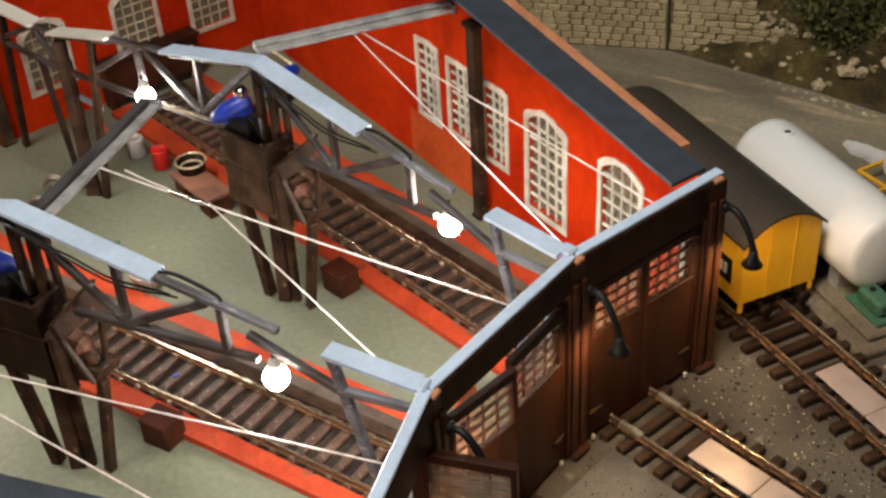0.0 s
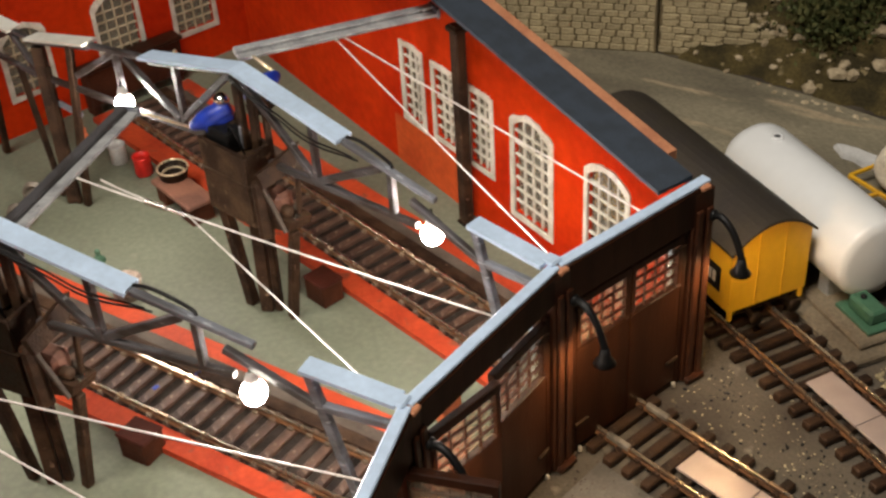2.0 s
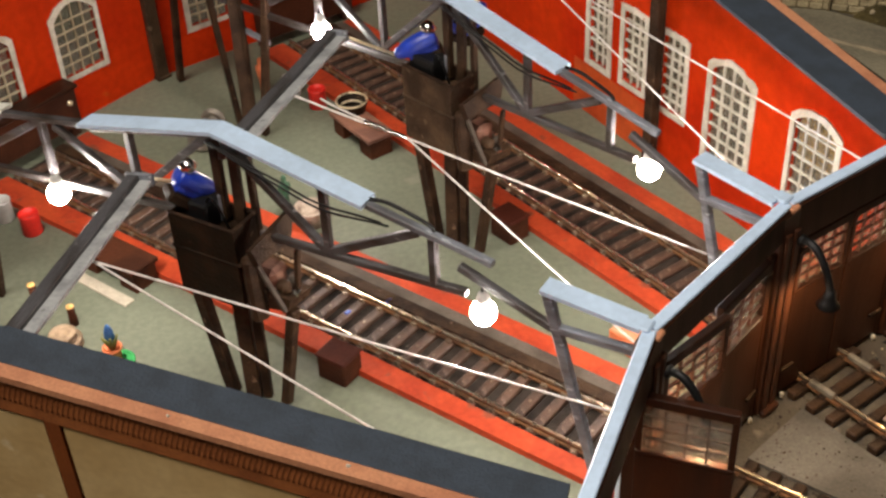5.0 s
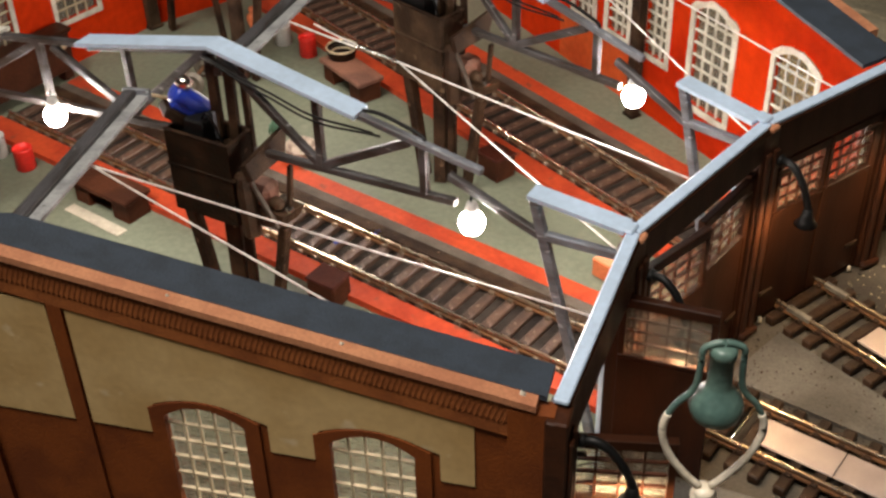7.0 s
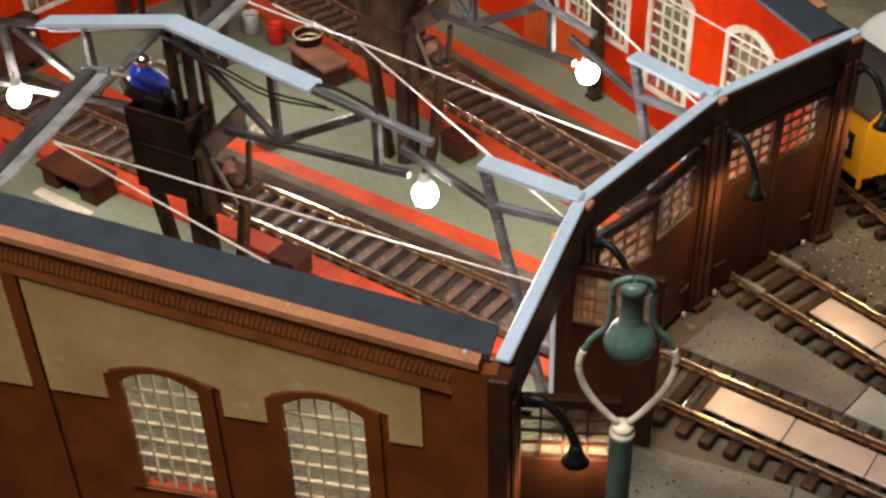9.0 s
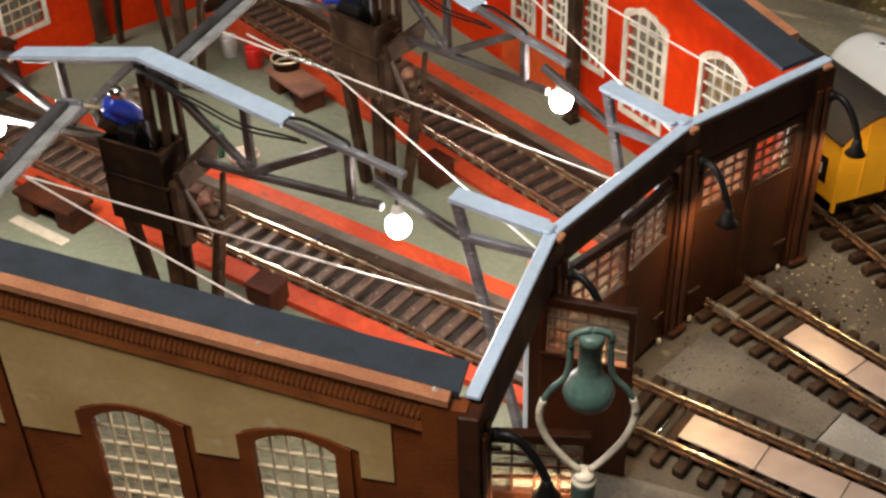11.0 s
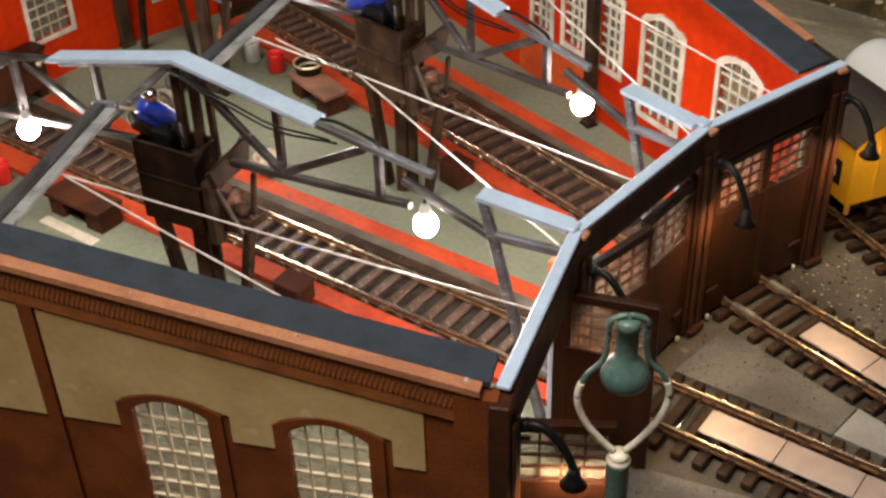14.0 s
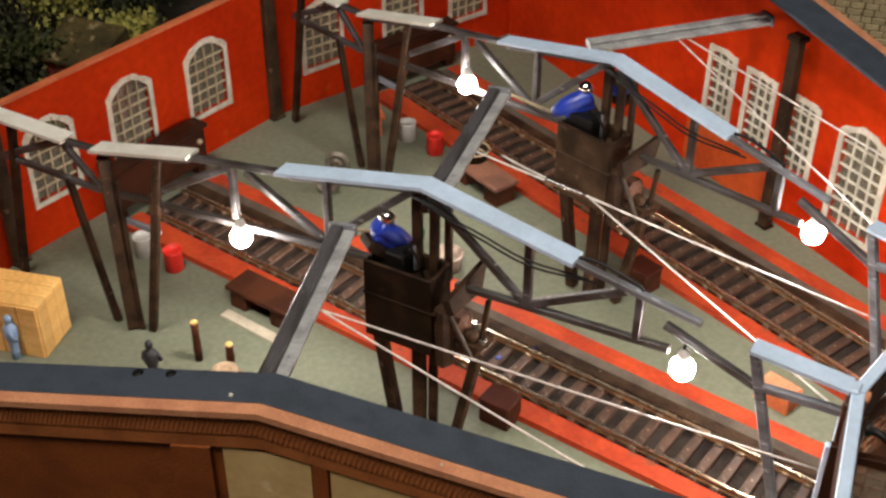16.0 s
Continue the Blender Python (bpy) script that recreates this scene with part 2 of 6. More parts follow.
M["scrap"] = mat("beige_card", (0.46, 0.41, 0.32), 0.8, bump=0.2)
M["bulb"] = mat("lit_bulb", (0.9, 0.9, 0.9), 0.3, bump=0, emit=(1.0, 0.89, 0.80, 430.0))
M["warmbulb"] = mat("small_warm_bulb", (0.9, 0.8, 0.6), 0.3, bump=0, emit=(1.0, 0.68, 0.36, 900.0))
M["warmbright"] = mat("bright_warm_bulb", (0.9, 0.8, 0.6), 0.3, bump=0, emit=(1.0, 0.70, 0.42, 1100.0))


def glass_mat(name, tint, rough, trans):
    m = bpy.data.materials.new(name)
    m.use_nodes = True
    b = m.node_tree.nodes["Principled BSDF"]
    b.inputs["Base Color"].default_value = (*tint, 1)
    b.inputs["Roughness"].default_value = rough
    b.inputs["Transmission Weight"].default_value = trans
    b.inputs["IOR"].default_value = 1.25
    # rippled clear film
    N, L = m.node_tree.nodes, m.node_tree.links
    tc, mp = N.new("ShaderNodeTexCoord"), N.new("ShaderNodeMapping")
    mp.inputs["Scale"].default_value = (0.7, 1.0, 2.2)
    L.new(tc.outputs["Object"], mp.inputs[0])
    n = N.new("ShaderNodeTexNoise")
    n.inputs["Scale"].default_value, n.inputs["Detail"].default_value = 420.0, 2.0
    oi = N.new("ShaderNodeObjectInfo")
    n.noise_dimensions = "4D"
    mu = N.new("ShaderNodeMath")
    mu.operation = "MULTIPLY"
    mu.inputs[1].default_value = 50.0
    L.new(oi.outputs["Random"], mu.inputs[0])
    L.new(mu.outputs[0], n.inputs["W"])
    L.new(mp.outputs[0], n.inputs["Vector"])
    bp = N.new("ShaderNodeBump")
    bp.inputs["Strength"].default_value, bp.inputs["Distance"].default_value = 0.8, 0.0012
    L.new(n.outputs["Fac"], bp.inputs["Height"])
    L.new(bp.outputs[0], b.inputs["Normal"])
    return m


M["glass"] = glass_mat("window_film", (0.75, 0.72, 0.62), 0.12, 0.93)


# ---- shapes ----
def hexa(bm, pts):
    """A solid from eight corners: four below, four above, counter-clockwise."""
    v = [bm.verts.new(p) for p in pts]
    for f in ((3, 2, 1, 0), (4, 5, 6, 7), (0, 1, 5, 4), (1, 2, 6, 5), (2, 3, 7, 6), (3, 0, 4, 7)):
        bm.faces.new([v[i] for i in f])
    return v


def block(bm, x0, x1, y0, y1, z0, z1, bevel=0.0):
    v = hexa(bm, [(x0, y0, z0), (x1, y0, z0), (x1, y1, z0), (x0, y1, z0), (x0, y0, z1), (x1, y0, z1), (x1, y1, z1), (x0, y1, z1)])
    if bevel:
        edges = {e for p in v for e in p.link_edges}
        bmesh.ops.bevel(bm, geom=list(edges), offset=bevel, segments=1, affect="EDGES", profile=0.5)


def bar(bm, a, b, w, h, bevel=0.0003, up=(0, 0, 1)):
    """A squared beam from a to b, w wide and h high."""
    a, b = Vector(a), Vector(b)
    d = (b - a).normalized()
    side = d.cross(Vector(up))
    if side.length < 1e-4:
        side = d.cross(Vector((0, 1, 0)))
    side.normalize()
    top = side.cross(d).normalized()
    c = []
    for p in (a, b):
        for i, j in ((-1, -1), (1, -1), (1, 1), (-1, 1)):
            c.append(p + side * (i * w / 2) + top * (j * h / 2))
    v = hexa(bm, c)
    if bevel:
        edges = {e for p in v for e in p.link_edges}
        bmesh.ops.bevel(bm, geom=list(edges), offset=bevel, segments=1, affect="EDGES", profile=0.5)


def tube(bm, points, r, seg=8, r_end=None):
    """A round rod through points; tapers to r_end."""
    points = [Vector(p) for p in points]
    n = len(points)
    rings = []
    for i, p in enumerate(points):
        d = (points[min(i + 1, n - 1)] - points[max(i - 1, 0)]).normalized()
        s = d.cross(Vector((0, 0, 1)))
        if s.length < 1e-3:
            s = d.cross(Vector((0, 1, 0)))
        s.normalize()
        t = s.cross(d)
        q = r if r_end is None else r + (r_end - r) * i / (n - 1)
        rings.append([bm.verts.new(p + (s * math.cos(2 * math.pi * k / seg) + t * math.sin(2 * math.pi * k / seg)) * q) for k in range(seg)])
    for a, b in zip(rings, rings[1:]):
        for k in range(seg):
            bm.faces.new((a[k], a[(k + 1) % seg], b[(k + 1) % seg], b[k])).smooth = True
    bm.faces.new(rings[0][::-1])
    bm.faces.new(rings[-1])


def smooth_path(pts, n=6):
    """Points along a smooth curve through the given ones."""
    pts = [Vector(p) for p in pts]
    full = [pts[0] * 2 - pts[1]] + pts + [pts[-1] * 2 - pts[-2]]
    out = []
    for a, b, c, e in zip(full, full[1:], full[2:], full[3:]):
        for i in range(n):
            u = i / n
            out.append(0.5 * ((2 * b) + (c - a) * u + (2 * a - 5 * b + 4 * c - e) * u * u + (3 * b - a - 3 * c + e) * u ** 3))
    return out + [pts[-1]]


def lathe(bm, profile, seg=20, at=(0, 0, 0), axis="z"):
    """Turns a profile of (radius, height) round an axis."""
    rings = []
    for r, h in profile:
        ring = []
        for k in range(seg):
            a = 2 * math.pi * k / seg
            x, y = r * math.cos(a), r * math.sin(a)
            p = {"z": (x, y, h), "x": (h, x, y), "y": (y, h, x)}[axis]
            ring.append(bm.verts.new((p[0] + at[0], p[1] + at[1], p[2] + at[2])))
        rings.append(ring)
    for a, b in zip(rings, rings[1:]):
        for k in range(seg):
            bm.faces.new((a[k], a[(k + 1) % seg], b[(k + 1) % seg], b[k])).smooth = True
    bm.faces.new(rings[0][::-1])
    bm.faces.new(rings[-1])


def mesh_of(name, bm, material):
    bmesh.ops.recalc_face_normals(bm, faces=bm.faces[:])
    me = bpy.data.meshes.new(name)
    bm.to_mesh(me)
    bm.free()
    for m in material if isinstance(material, list) else [material]:
        me.materials.append(m)
    return me


def thing(name, m, label="", category="", group="", kind=""):
    """An Empty at a thing's base."""
    ob = new(name)
    ob.empty_display_size = 0.005
    ob.matrix_world = m
    return tagged(ob, label, category, group, kind)


def part(name, bm, material, parent, label=""):
    """One mesh under a thing or a part, in the thing's own axes."""
    ob = new(name, mesh_of(name, bm, material))
    ob.parent = parent
    return tagged(ob, label)


def piece(name, me, parent, m):
    """One more object on a shared mesh."""
    ob = new(name, me)
    ob.parent = parent
    ob.matrix_basis = m
    return ob


def one(name, bm, material, m, label, category, group="", kind=""):
    """A thing of a single mesh."""
    ob = new(name, mesh_of(name, bm, material))
    ob.matrix_world = m
    return tagged(ob, label, category, group, kind)


# ---- plan: three stalls round a turntable pit at the origin ----
def ray_dir(deg):
    a = radians(deg)
    return Vector((-math.cos(a), math.sin(a), 0))


V_R = (0.2195, 0.2217, 0.2191, 0.2184)
V_A = (-22.55, -7.40, 8.29, 22.38)
WALL_A = (-23.55, -8.2, 7.75, 22.15)
V = [ray_dir(a) * r for r, a in zip(V_R, V_A)]
TRACK_A = (-0.93, 14.42, 29.8)
TRACK_OFF = (-0.0009, 0.0, 0.0018)


def radial(k):
    """Axes of wall or truss k: x to the back from the front post, y towards the south stall, z up."""
    return Matrix.Translation(V[k] + Vector((-0.0004, -0.0017, 0)) * (k == 2)) @ pose(0, 0, 0, 0, 0, 180 - WALL_A[k])


def along(a, b):
    """Axes from a to b: x along, y to its left, z up."""
    a, b = Vector(a), Vector(b)
    d = b - a
    return Matrix.Translation((a.x, a.y, 0)) @ pose(0, 0, 0, 0, 0, math.degrees(math.atan2(d.y, d.x)))


BACK_R = 0.503
BACK = [ray_dir(a) * BACK_R for a in (-23.2, -7.4, 7.4, 22.2)]
FRONT_H = 0.0668


def roofline(s):
    if s < 0.114:
        return 0.0675 + 0.0195 * s / 0.114
    return 0.0870 - 0.165 * (s - 0.114)


def head(w, s):
    """Height of a window's head at s: a flat arch."""
    a, b, z0, z1, rise = w
    u = (s - (a + b) / 2) / ((b - a) / 2)
    return z1 + rise * (1 - u * u)


def wall_solid(bm, s0, s1, y0, y1, top, windows, z0=-0.003):
    cuts = {s0, s1, 0.114} if s0 < 0.114 < s1 else {s0, s1}
    for w in windows:
        for i in range(9):
            cuts.add(w[0] + (w[1] - w[0]) * i / 8)
    cuts = sorted(cuts)
    for a, b in zip(cuts, cuts[1:]):
        mid = (a + b) / 2
        win = next((w for w in windows if w[0] < mid < w[1]), None)
        spans = [((z0, z0), (top(a), top(b)))] if not win else [((z0, z0), (win[2], win[2])), ((head(win, a), head(win, b)), (top(a), top(b)))]
        for (la, lb), (ta, tb) in spans:
            hexa(bm, [(a, y0, la), (b, y0, lb), (b, y1, lb), (a, y1, la), (a, y0, ta), (b, y0, tb), (b, y1, tb), (a, y1, ta)])


def window(name, m, w, face, sill_face, cols, rows, label, rim=0.0019, material="white", bars="white", half=0.00034):
    """A many-paned window in a wall: a rough painted rim on the face, glazing bars and panes.
    face: y of the wall's face, sill_face: its other face."""
    a, b, z0, z1, rise = w
    out = 1 if face > sill_face else -1
    win = thing(name, m, label, "window", "shed windows", "structure")
    rng = random.Random(name + str(round(a * 10000)))
    # rim
    bm = bmesh.new()
    n = 10
    inner = [(a, z0)] + [(a + (b - a) * i / n, head(w, a + (b - a) * i / n)) for i in range(n + 1)] + [(b, z0)]
    cx, cz = (a + b) / 2, (z0 + z1) / 2
    outer = []
    for x, z in inner:
        jig = 1 + rng.uniform(-0.16, 0.16)
        outer.append((x + math.copysign(rim * jig, x - cx) * (0.35 if abs(x - cx) < (b - a) * 0.3 else 1), z + (rim * jig if z > cz else -rim * jig)))
    loops = []
    for pts, y in ((inner, face - out * 0.0004), (inner, face + out * 0.0005), (outer, face + out * 0.0004), (outer, face - out * 0.0004)):
        loops.append([bm.verts.new((x, y, z)) for x, z in pts])
    k = len(inner)
    for p, q in zip(loops, loops[1:] + loops[:1]):
        for i in range(k):
            bm.faces.new((p[i], p[(i + 1) % k], q[(i + 1) % k], q[i]))
    part("window_frame", bm, M[material], win)
    # bars
    yb = face - out * 0.0009
    for i in range(1, cols):
        x = a + (b - a) * i / cols
        bm = bmesh.new()
        block(bm, x - half, x + half, yb - 0.0004, yb + 0.0004, z0, head(w, x))
        part("glazing_bar", bm, M[bars], win)
    for j in range(1, rows):
        z = z0 + (z1 + rise * 0.6 - z0) * j / rows
        bm = bmesh.new()
        block(bm, a, b, yb - 0.0003, yb + 0.0005, z - half, z + half)
        part("glazing_bar", bm, M[bars], win)
    # panes
    pw, ph = (b - a) / cols, (z1 + rise * 0.6 - z0) / rows
    bm = bmesh.new()
    block(bm, -pw / 2 + 0.0002, pw / 2 - 0.0002, -0.0001, 0.0001, -ph / 2 + 0.0002, ph / 2 - 0.0002)
    me = mesh_of("pane", bm, M["glass"])
    for i in range(cols):
        for j in range(rows):
            p = piece("pane", me, win, Matrix.Translation((a + pw * (i + 0.5), yb - out * 0.0008, z0 + ph * (j + 0.5))))
            p.visible_shadow = False
    return win


# ground, room
bm = bmesh.new()
block(bm, -1.10, 0.80, -1.00, 0.90, -0.02, -0.0008)
one("ground", bm, M["ground"], Matrix(), "dark gritty scenic ground round the engine shed", "ground", kind="structure")
for name, c in (("wall_room_west", (-1.10, -1.06, -1.00, 0.90)), ("wall_room_east", (0.76, 0.80, -1.00, 0.90)), ("wall_room_south", (-1.06, 0.76, -1.00, -0.96)), ("wall_room_north", (-1.06, 0.76, 0.86, 0.90))):
    bm = bmesh.new()
    block(bm, *c, -0.0008, 1.25)
    one(name, bm, M["roomwall"], Matrix(), "plain warm painted room wall", "wall", kind="structure")
bm = bmesh.new()
block(bm, -1.10, 0.80, -1.00, 0.90, 1.25, 1.29)
one("ceiling", bm, M["roomwall"], Matrix(), "plain painted room ceiling", "ceiling", kind="structure")

# shed floor: a board cut to the stalls
bm = bmesh.new()
outline = [*V, *BACK[::-1]]
lo = [bm.verts.new((p.x, p.y, -0.0008)) for p in outline]
hi = [bm.verts.new((p.x, p.y, 0.0)) for p in outline]
bm.faces.new(hi)
for i in range(len(lo)):
    bm.faces.new((lo[i], lo[(i + 1) % len(lo)], hi[(i + 1) % len(hi)], hi[i]))
one("floor", bm, M["floor"], Matrix(), "worn green-grey painted floor of the engine shed", "floor", kind="structure")

# south wall: brown brick outside with beige plaster panels, red inside
SOUTH_WIN = [(0.0275, 0.0455, 0.016, 0.0490, 0.0036), (0.0640, 0.0820, 0.016, 0.0490, 0.0036)]
S = radial(0)
L0 = (BACK[0] - V[0]).length
south = thing("wall_south", S, "shed side wall, brown brick outside and red inside", "wall", kind="structure")
bm = bmesh.new()
wall_solid(bm, 0.004, L0, -0.0016, 0.0, roofline, [(a - 0.0014, b + 0.0014, z0, z1 + 0.0008, rise) for a, b, z0, z1, rise in SOUTH_WIN])
part("inner_wall", bm, M["red"], south, "red painted inner face")
bm = bmesh.new()
wall_solid(bm, 0.004, L0, 0.0, 0.0012, lambda s: roofline(s) - 0.0004, SOUTH_WIN)
part("brick_wall", bm, M["brick"], south, "brown brick outer face")


def band(bm, f0, f1, s0, s1, y0, y1):
    """A strip that follows the roofline between two offsets below it."""
    cuts = [s for s in (s0, 0.114, s1) if s0 <= s <= s1]
    for a, b in zip(cuts, cuts[1:]):
        hexa(bm, [(a, y0, roofline(a) - f1), (b, y0, roofline(b) - f1), (b, y1, roofline(b) - f1), (a, y1, roofline(a) - f1),
                  (a, y0, roofline(a) - f0), (b, y0, roofline(b) - f0), (b, y1, roofline(b) - f0), (a, y1, roofline(a) - f0)])


bm = bmesh.new()
band(bm, -0.0012, 0.0004, 0.003, L0, -0.0002, 0.0030)
part("coping", bm, M["terracotta"], south, "terracotta coping")
bm = bmesh.new()
band(bm, 0.0004, 0.0057, 0.003, L0, 0.0012, 0.0022)
part("cornice", bm, M["cornice"], south, "brown cornice with slanting ribs")
bm = bmesh.new()
hexa(bm, [(0.0018, -0.0002, -0.0050), (0.0027, -0.0002, -0.0050), (0.0024, 0.00012, -0.0050), (0.0021, 0.00012, -0.0050), (0, -0.0002, 0), (0.0009, -0.0002, 0), (0.0006, 0.00012, 0), (0.0003, 0.00012, 0)])
rib = mesh_of("cornice_rib", bm, M["cornice"])
for i in range(236):
    u = 0.006 + i * 0.0011
    if u < L0 - 0.004:
        piece("cornice_rib", rib, south, Matrix.Translation((u, 0.0022, roofline(u) - 0.0005)))
bm = bmesh.new()
band(bm, 0.0057, 0.0095, 0.003, L0, 0.0012, 0.0020)
part("brick_band", bm, M["cornice"], south)
# pilasters
for a, b in ((-0.0005, 0.0085), (0.1000, 0.1032), (0.1255, 0.1345), (0.2060, 0.2092)):
    bm = bmesh.new()
    h0, h1 = roofline(a) - 0.0095, roofline(b) - 0.0095
    y1 = 0.0020 if b - a < 0.005 else 0.0026
    if a < 0:
        h0 = h1 = 0.0668
    hexa(bm, [(a, -0.0016, -0.001), (b, -0.0016, -0.001), (b, y1, -0.001), (a, y1, -0.001), (a, -0.0016, h0), (b, -0.0016, h1), (b, y1, h1), (a, y1, h0)])
    part("pilaster", bm, M["brick"], south)


# plaster panels: stepped round the window heads
def panel(s0, s1, wins):
    bm = bmesh.new()
    cuts = {s0, s1}
    for w in wins:
        cuts |= {w[0] - 0.0052, w[1] + 0.0022}
    cuts = sorted(cuts)
    for a, b in zip(cuts, cuts[1:]):
        mid = (a + b) / 2
        w = next((w for w in wins if w[0] - 0.0052 < mid < w[1] + 0.0022), None)
        lo = 0.0432 if w is None else None
        m = 8 if w else 1
        for i in range(m):
            p, q = a + (b - a) * i / m, a + (b - a) * (i + 1) / m
            if w:
                e = (w[0] - 0.004, w[1] + 0.004, w[2], w[3] + 0.0018, w[4])
                la, lb = head(e, max(p, e[0])), head(e, min(q, e[1]))
            else:
                la = lb = lo
            ta, tb = roofline(p) - 0.0095, roofline(q) - 0.0095
            hexa(bm, [(p, 0.0012, la), (q, 0.0012, lb), (q, 0.0016, lb), (p, 0.0016, la), (p, 0.0012, ta), (q, 0.0012, tb), (q, 0.0016, tb), (p, 0.0016, ta)])
    part("plaster_panel", bm, M["plaster"], south, "beige plaster panel")


panel(0.0152, 0.0995, SOUTH_WIN[:2])
panel(0.1037, 0.1230, [])
for w in SOUTH_WIN:
    # brick arch over the window
    bm = bmesh.new()
    n = 12
    e = (w[0] - 0.0034, w[1] + 0.0034, w[2], w[3] + 0.0016, w[4])
    for i in range(n):
        p0, p1 = w[0] + (w[1] - w[0]) * i / n, w[0] + (w[1] - w[0]) * (i + 1) / n
        q0, q1 = e[0] + (e[1] - e[0]) * i / n, e[0] + (e[1] - e[0]) * (i + 1) / n
        hexa(bm, [(p0, 0.0012, head(w, p0)), (p1, 0.0012, head(w, p1)), (p1, 0.0019, head(w, p1)), (p0, 0.0019, head(w, p0)),
                  (q0, 0.0012, head(e, q0)), (q1, 0.0012, head(e, q1)), (q1, 0.0019, head(e, q1)), (q0, 0.0019, head(e, q0))])
    for a, b in ((e[0], w[0]), (w[1], e[1])):
        za, zb = (e[3], w[3]) if a == e[0] else (w[3], e[3])
        hexa(bm, [(a, 0.0012, w[2]), (b, 0.0012, w[2]), (b, 0.0019, w[2]), (a, 0.0019, w[2]), (a, 0.0012, za), (b, 0.0012, zb), (b, 0.0019, zb), (a, 0.0019, za)])
    part("window_arch", bm, M["brick"], south)

bm = bmesh.new()
cuts = [0.0015, 0.114, L0]
for a, b in zip(cuts, cuts[1:]):
    za, zb = roofline(a) + 0.0002, roofline(b) + 0.0002
    hexa(bm, [(a, -0.0095, za), (b, -0.0095, zb), (b, -0.0002, zb), (a, -0.0002, za), (a, -0.0095, za + 0.0012), (b, -0.0095, zb + 0.0012), (b, -0.0002, zb + 0.0012), (a, -0.0002, za + 0.0012)])
part("roof_edge", bm, M["slate"], south, "blue-grey slate card roof edge")
# paint chips and two painted shadow spots on the roof edge
for s, y, r in ((0.1213, -0.0021, 0.0007), (0.0411, 0.0009, 0.0005), (0.0060, 0.0006, 0.0007), (0.0760, 0.0012, 0.0004)):
    bm = bmesh.new()
    hexa(bm, [(-r, -r * 0.6, 0), (r, -r * 0.8, 0), (r * 0.8, r * 0.6, 0), (-r * 0.7, r * 0.7, 0), (-r * 0.5, -r * 0.3, r * 0.7), (r * 0.5, -r * 0.4, r), (r * 0.4, r * 0.3, r * 0.8), (-r * 0.4, r * 0.4, r)])
    bmesh.ops.translate(bm, verts=bm.verts[:], vec=(s, y, roofline(s) + 0.0012))
    part("paint_chip", bm, M["white"], south, "white paint chip")
# flat black discs draw two small shadows on the slate
for s, y, r in ((0.1453, -0.0078, 0.0013), (0.1376, -0.0080, 0.0012)):
    bm = bmesh.new()
    lathe(bm, [(r, 0.0), (r * 0.9, 0.00018), (0.0002, 0.0002)], 12)
    bmesh.ops.rotate(bm, verts=bm.verts[:], cent=(0, 0, 0), matrix=Matrix.Rotation(-math.atan(0.171 if s < 0.114 else -0.165), 3, "Y"))
    bmesh.ops.translate(bm, verts=bm.verts[:], vec=(s, y, roofline(s) + 0.00142))
    part("tar_spot", bm, M["cable"], south, "dark disc standing in for a small shadow")
for i, w in enumerate(SOUTH_WIN):
    window("window_%d" % (i + 1), S, w, 0.0012, -0.0016, 5, 7, "arched many-paned window in a brown brick wall", rim=0.0007, material="brick", bars="barbeige", half=0.00022)

# north wall: red inside, slate roof edge
NORTH_WIN = [(0.0262, 0.0435, 0.0135, 0.0492, 0.0040), (0.0628, 0.0812, 0.0155, 0.0490, 0.0042), (0.0945, 0.1058, 0.0236, 0.0508, 0.0006), (0.1160, 0.1275, 0.0236, 0.0508, 0.0006), (0.1368, 0.1480, 0.0230, 0.0510, 0.0010)]
Nm = radial(3)
L3 = (BACK[3] - V[3]).length
north = thing("wall_north", Nm, "shed side wall, bright red inside", "wall", kind="structure")
bm = bmesh.new()
wall_solid(bm, 0.003, L3, 0.0, 0.0016, roofline, NORTH_WIN)
part("inner_wall", bm, M["red"], north)
bm = bmesh.new()
wall_solid(bm, 0.003, L3, -0.0012, 0.0, lambda s: roofline(s) - 0.0004, NORTH_WIN)
part("brick_wall", bm, M["brick"], north, "brown brick outer face")
bm = bmesh.new()
band(bm, -0.0014, 0.0014, 0.0116, L3, -0.0030, 0.0004)
part("coping", bm, M["terracotta"], north, "terracotta coping")
bm = bmesh.new()
for a, b in zip(cuts, cuts[1:]):
    za, zb = roofline(a) + 0.0002, roofline(b) + 0.0002
    ai, zi = (0.0010, roofline(0.0010) + 0.0002) if a < 0.01 else (a, za)
    hexa(bm, [(a, 0.0004, za), (b, 0.0004, zb), (b, 0.0130, zb), (ai, 0.0130, zi), (a, 0.0004, za + 0.0012), (b, 0.0004, zb + 0.0012), (b, 0.0130, zb + 0.0012), (ai, 0.0130, zi + 0.0012)])
part("roof_edge", bm, M["slate"], north, "blue-grey slate card roof edge")
for i, w in enumerate(NORTH_WIN):
    window("window_%d" % (i + 3), Nm, w, 0.0016, -0.0012, 4 if i < 2 else 3, 8 if i < 2 else 7, "white-framed many-paned window in a red wall", rim=0.0021, half=0.00031)
# brown painted dado below the north windows
for a, b in ((0.1075, 0.1570),):
    bm = bmesh.new()
    block(bm, a, b, 0.0016, 0.0019, 0.0, 0.0202, 0.0001)
    part("dado", bm, M["dado"], north, "orange-brown painted dado")
# red base board step along the north wall
bm = bmesh.new()
block(bm, 0.012, 0.030, 0.0016, 0.0030, 0.0, 0.0022)
part("skirting", bm, M["floor"], north)

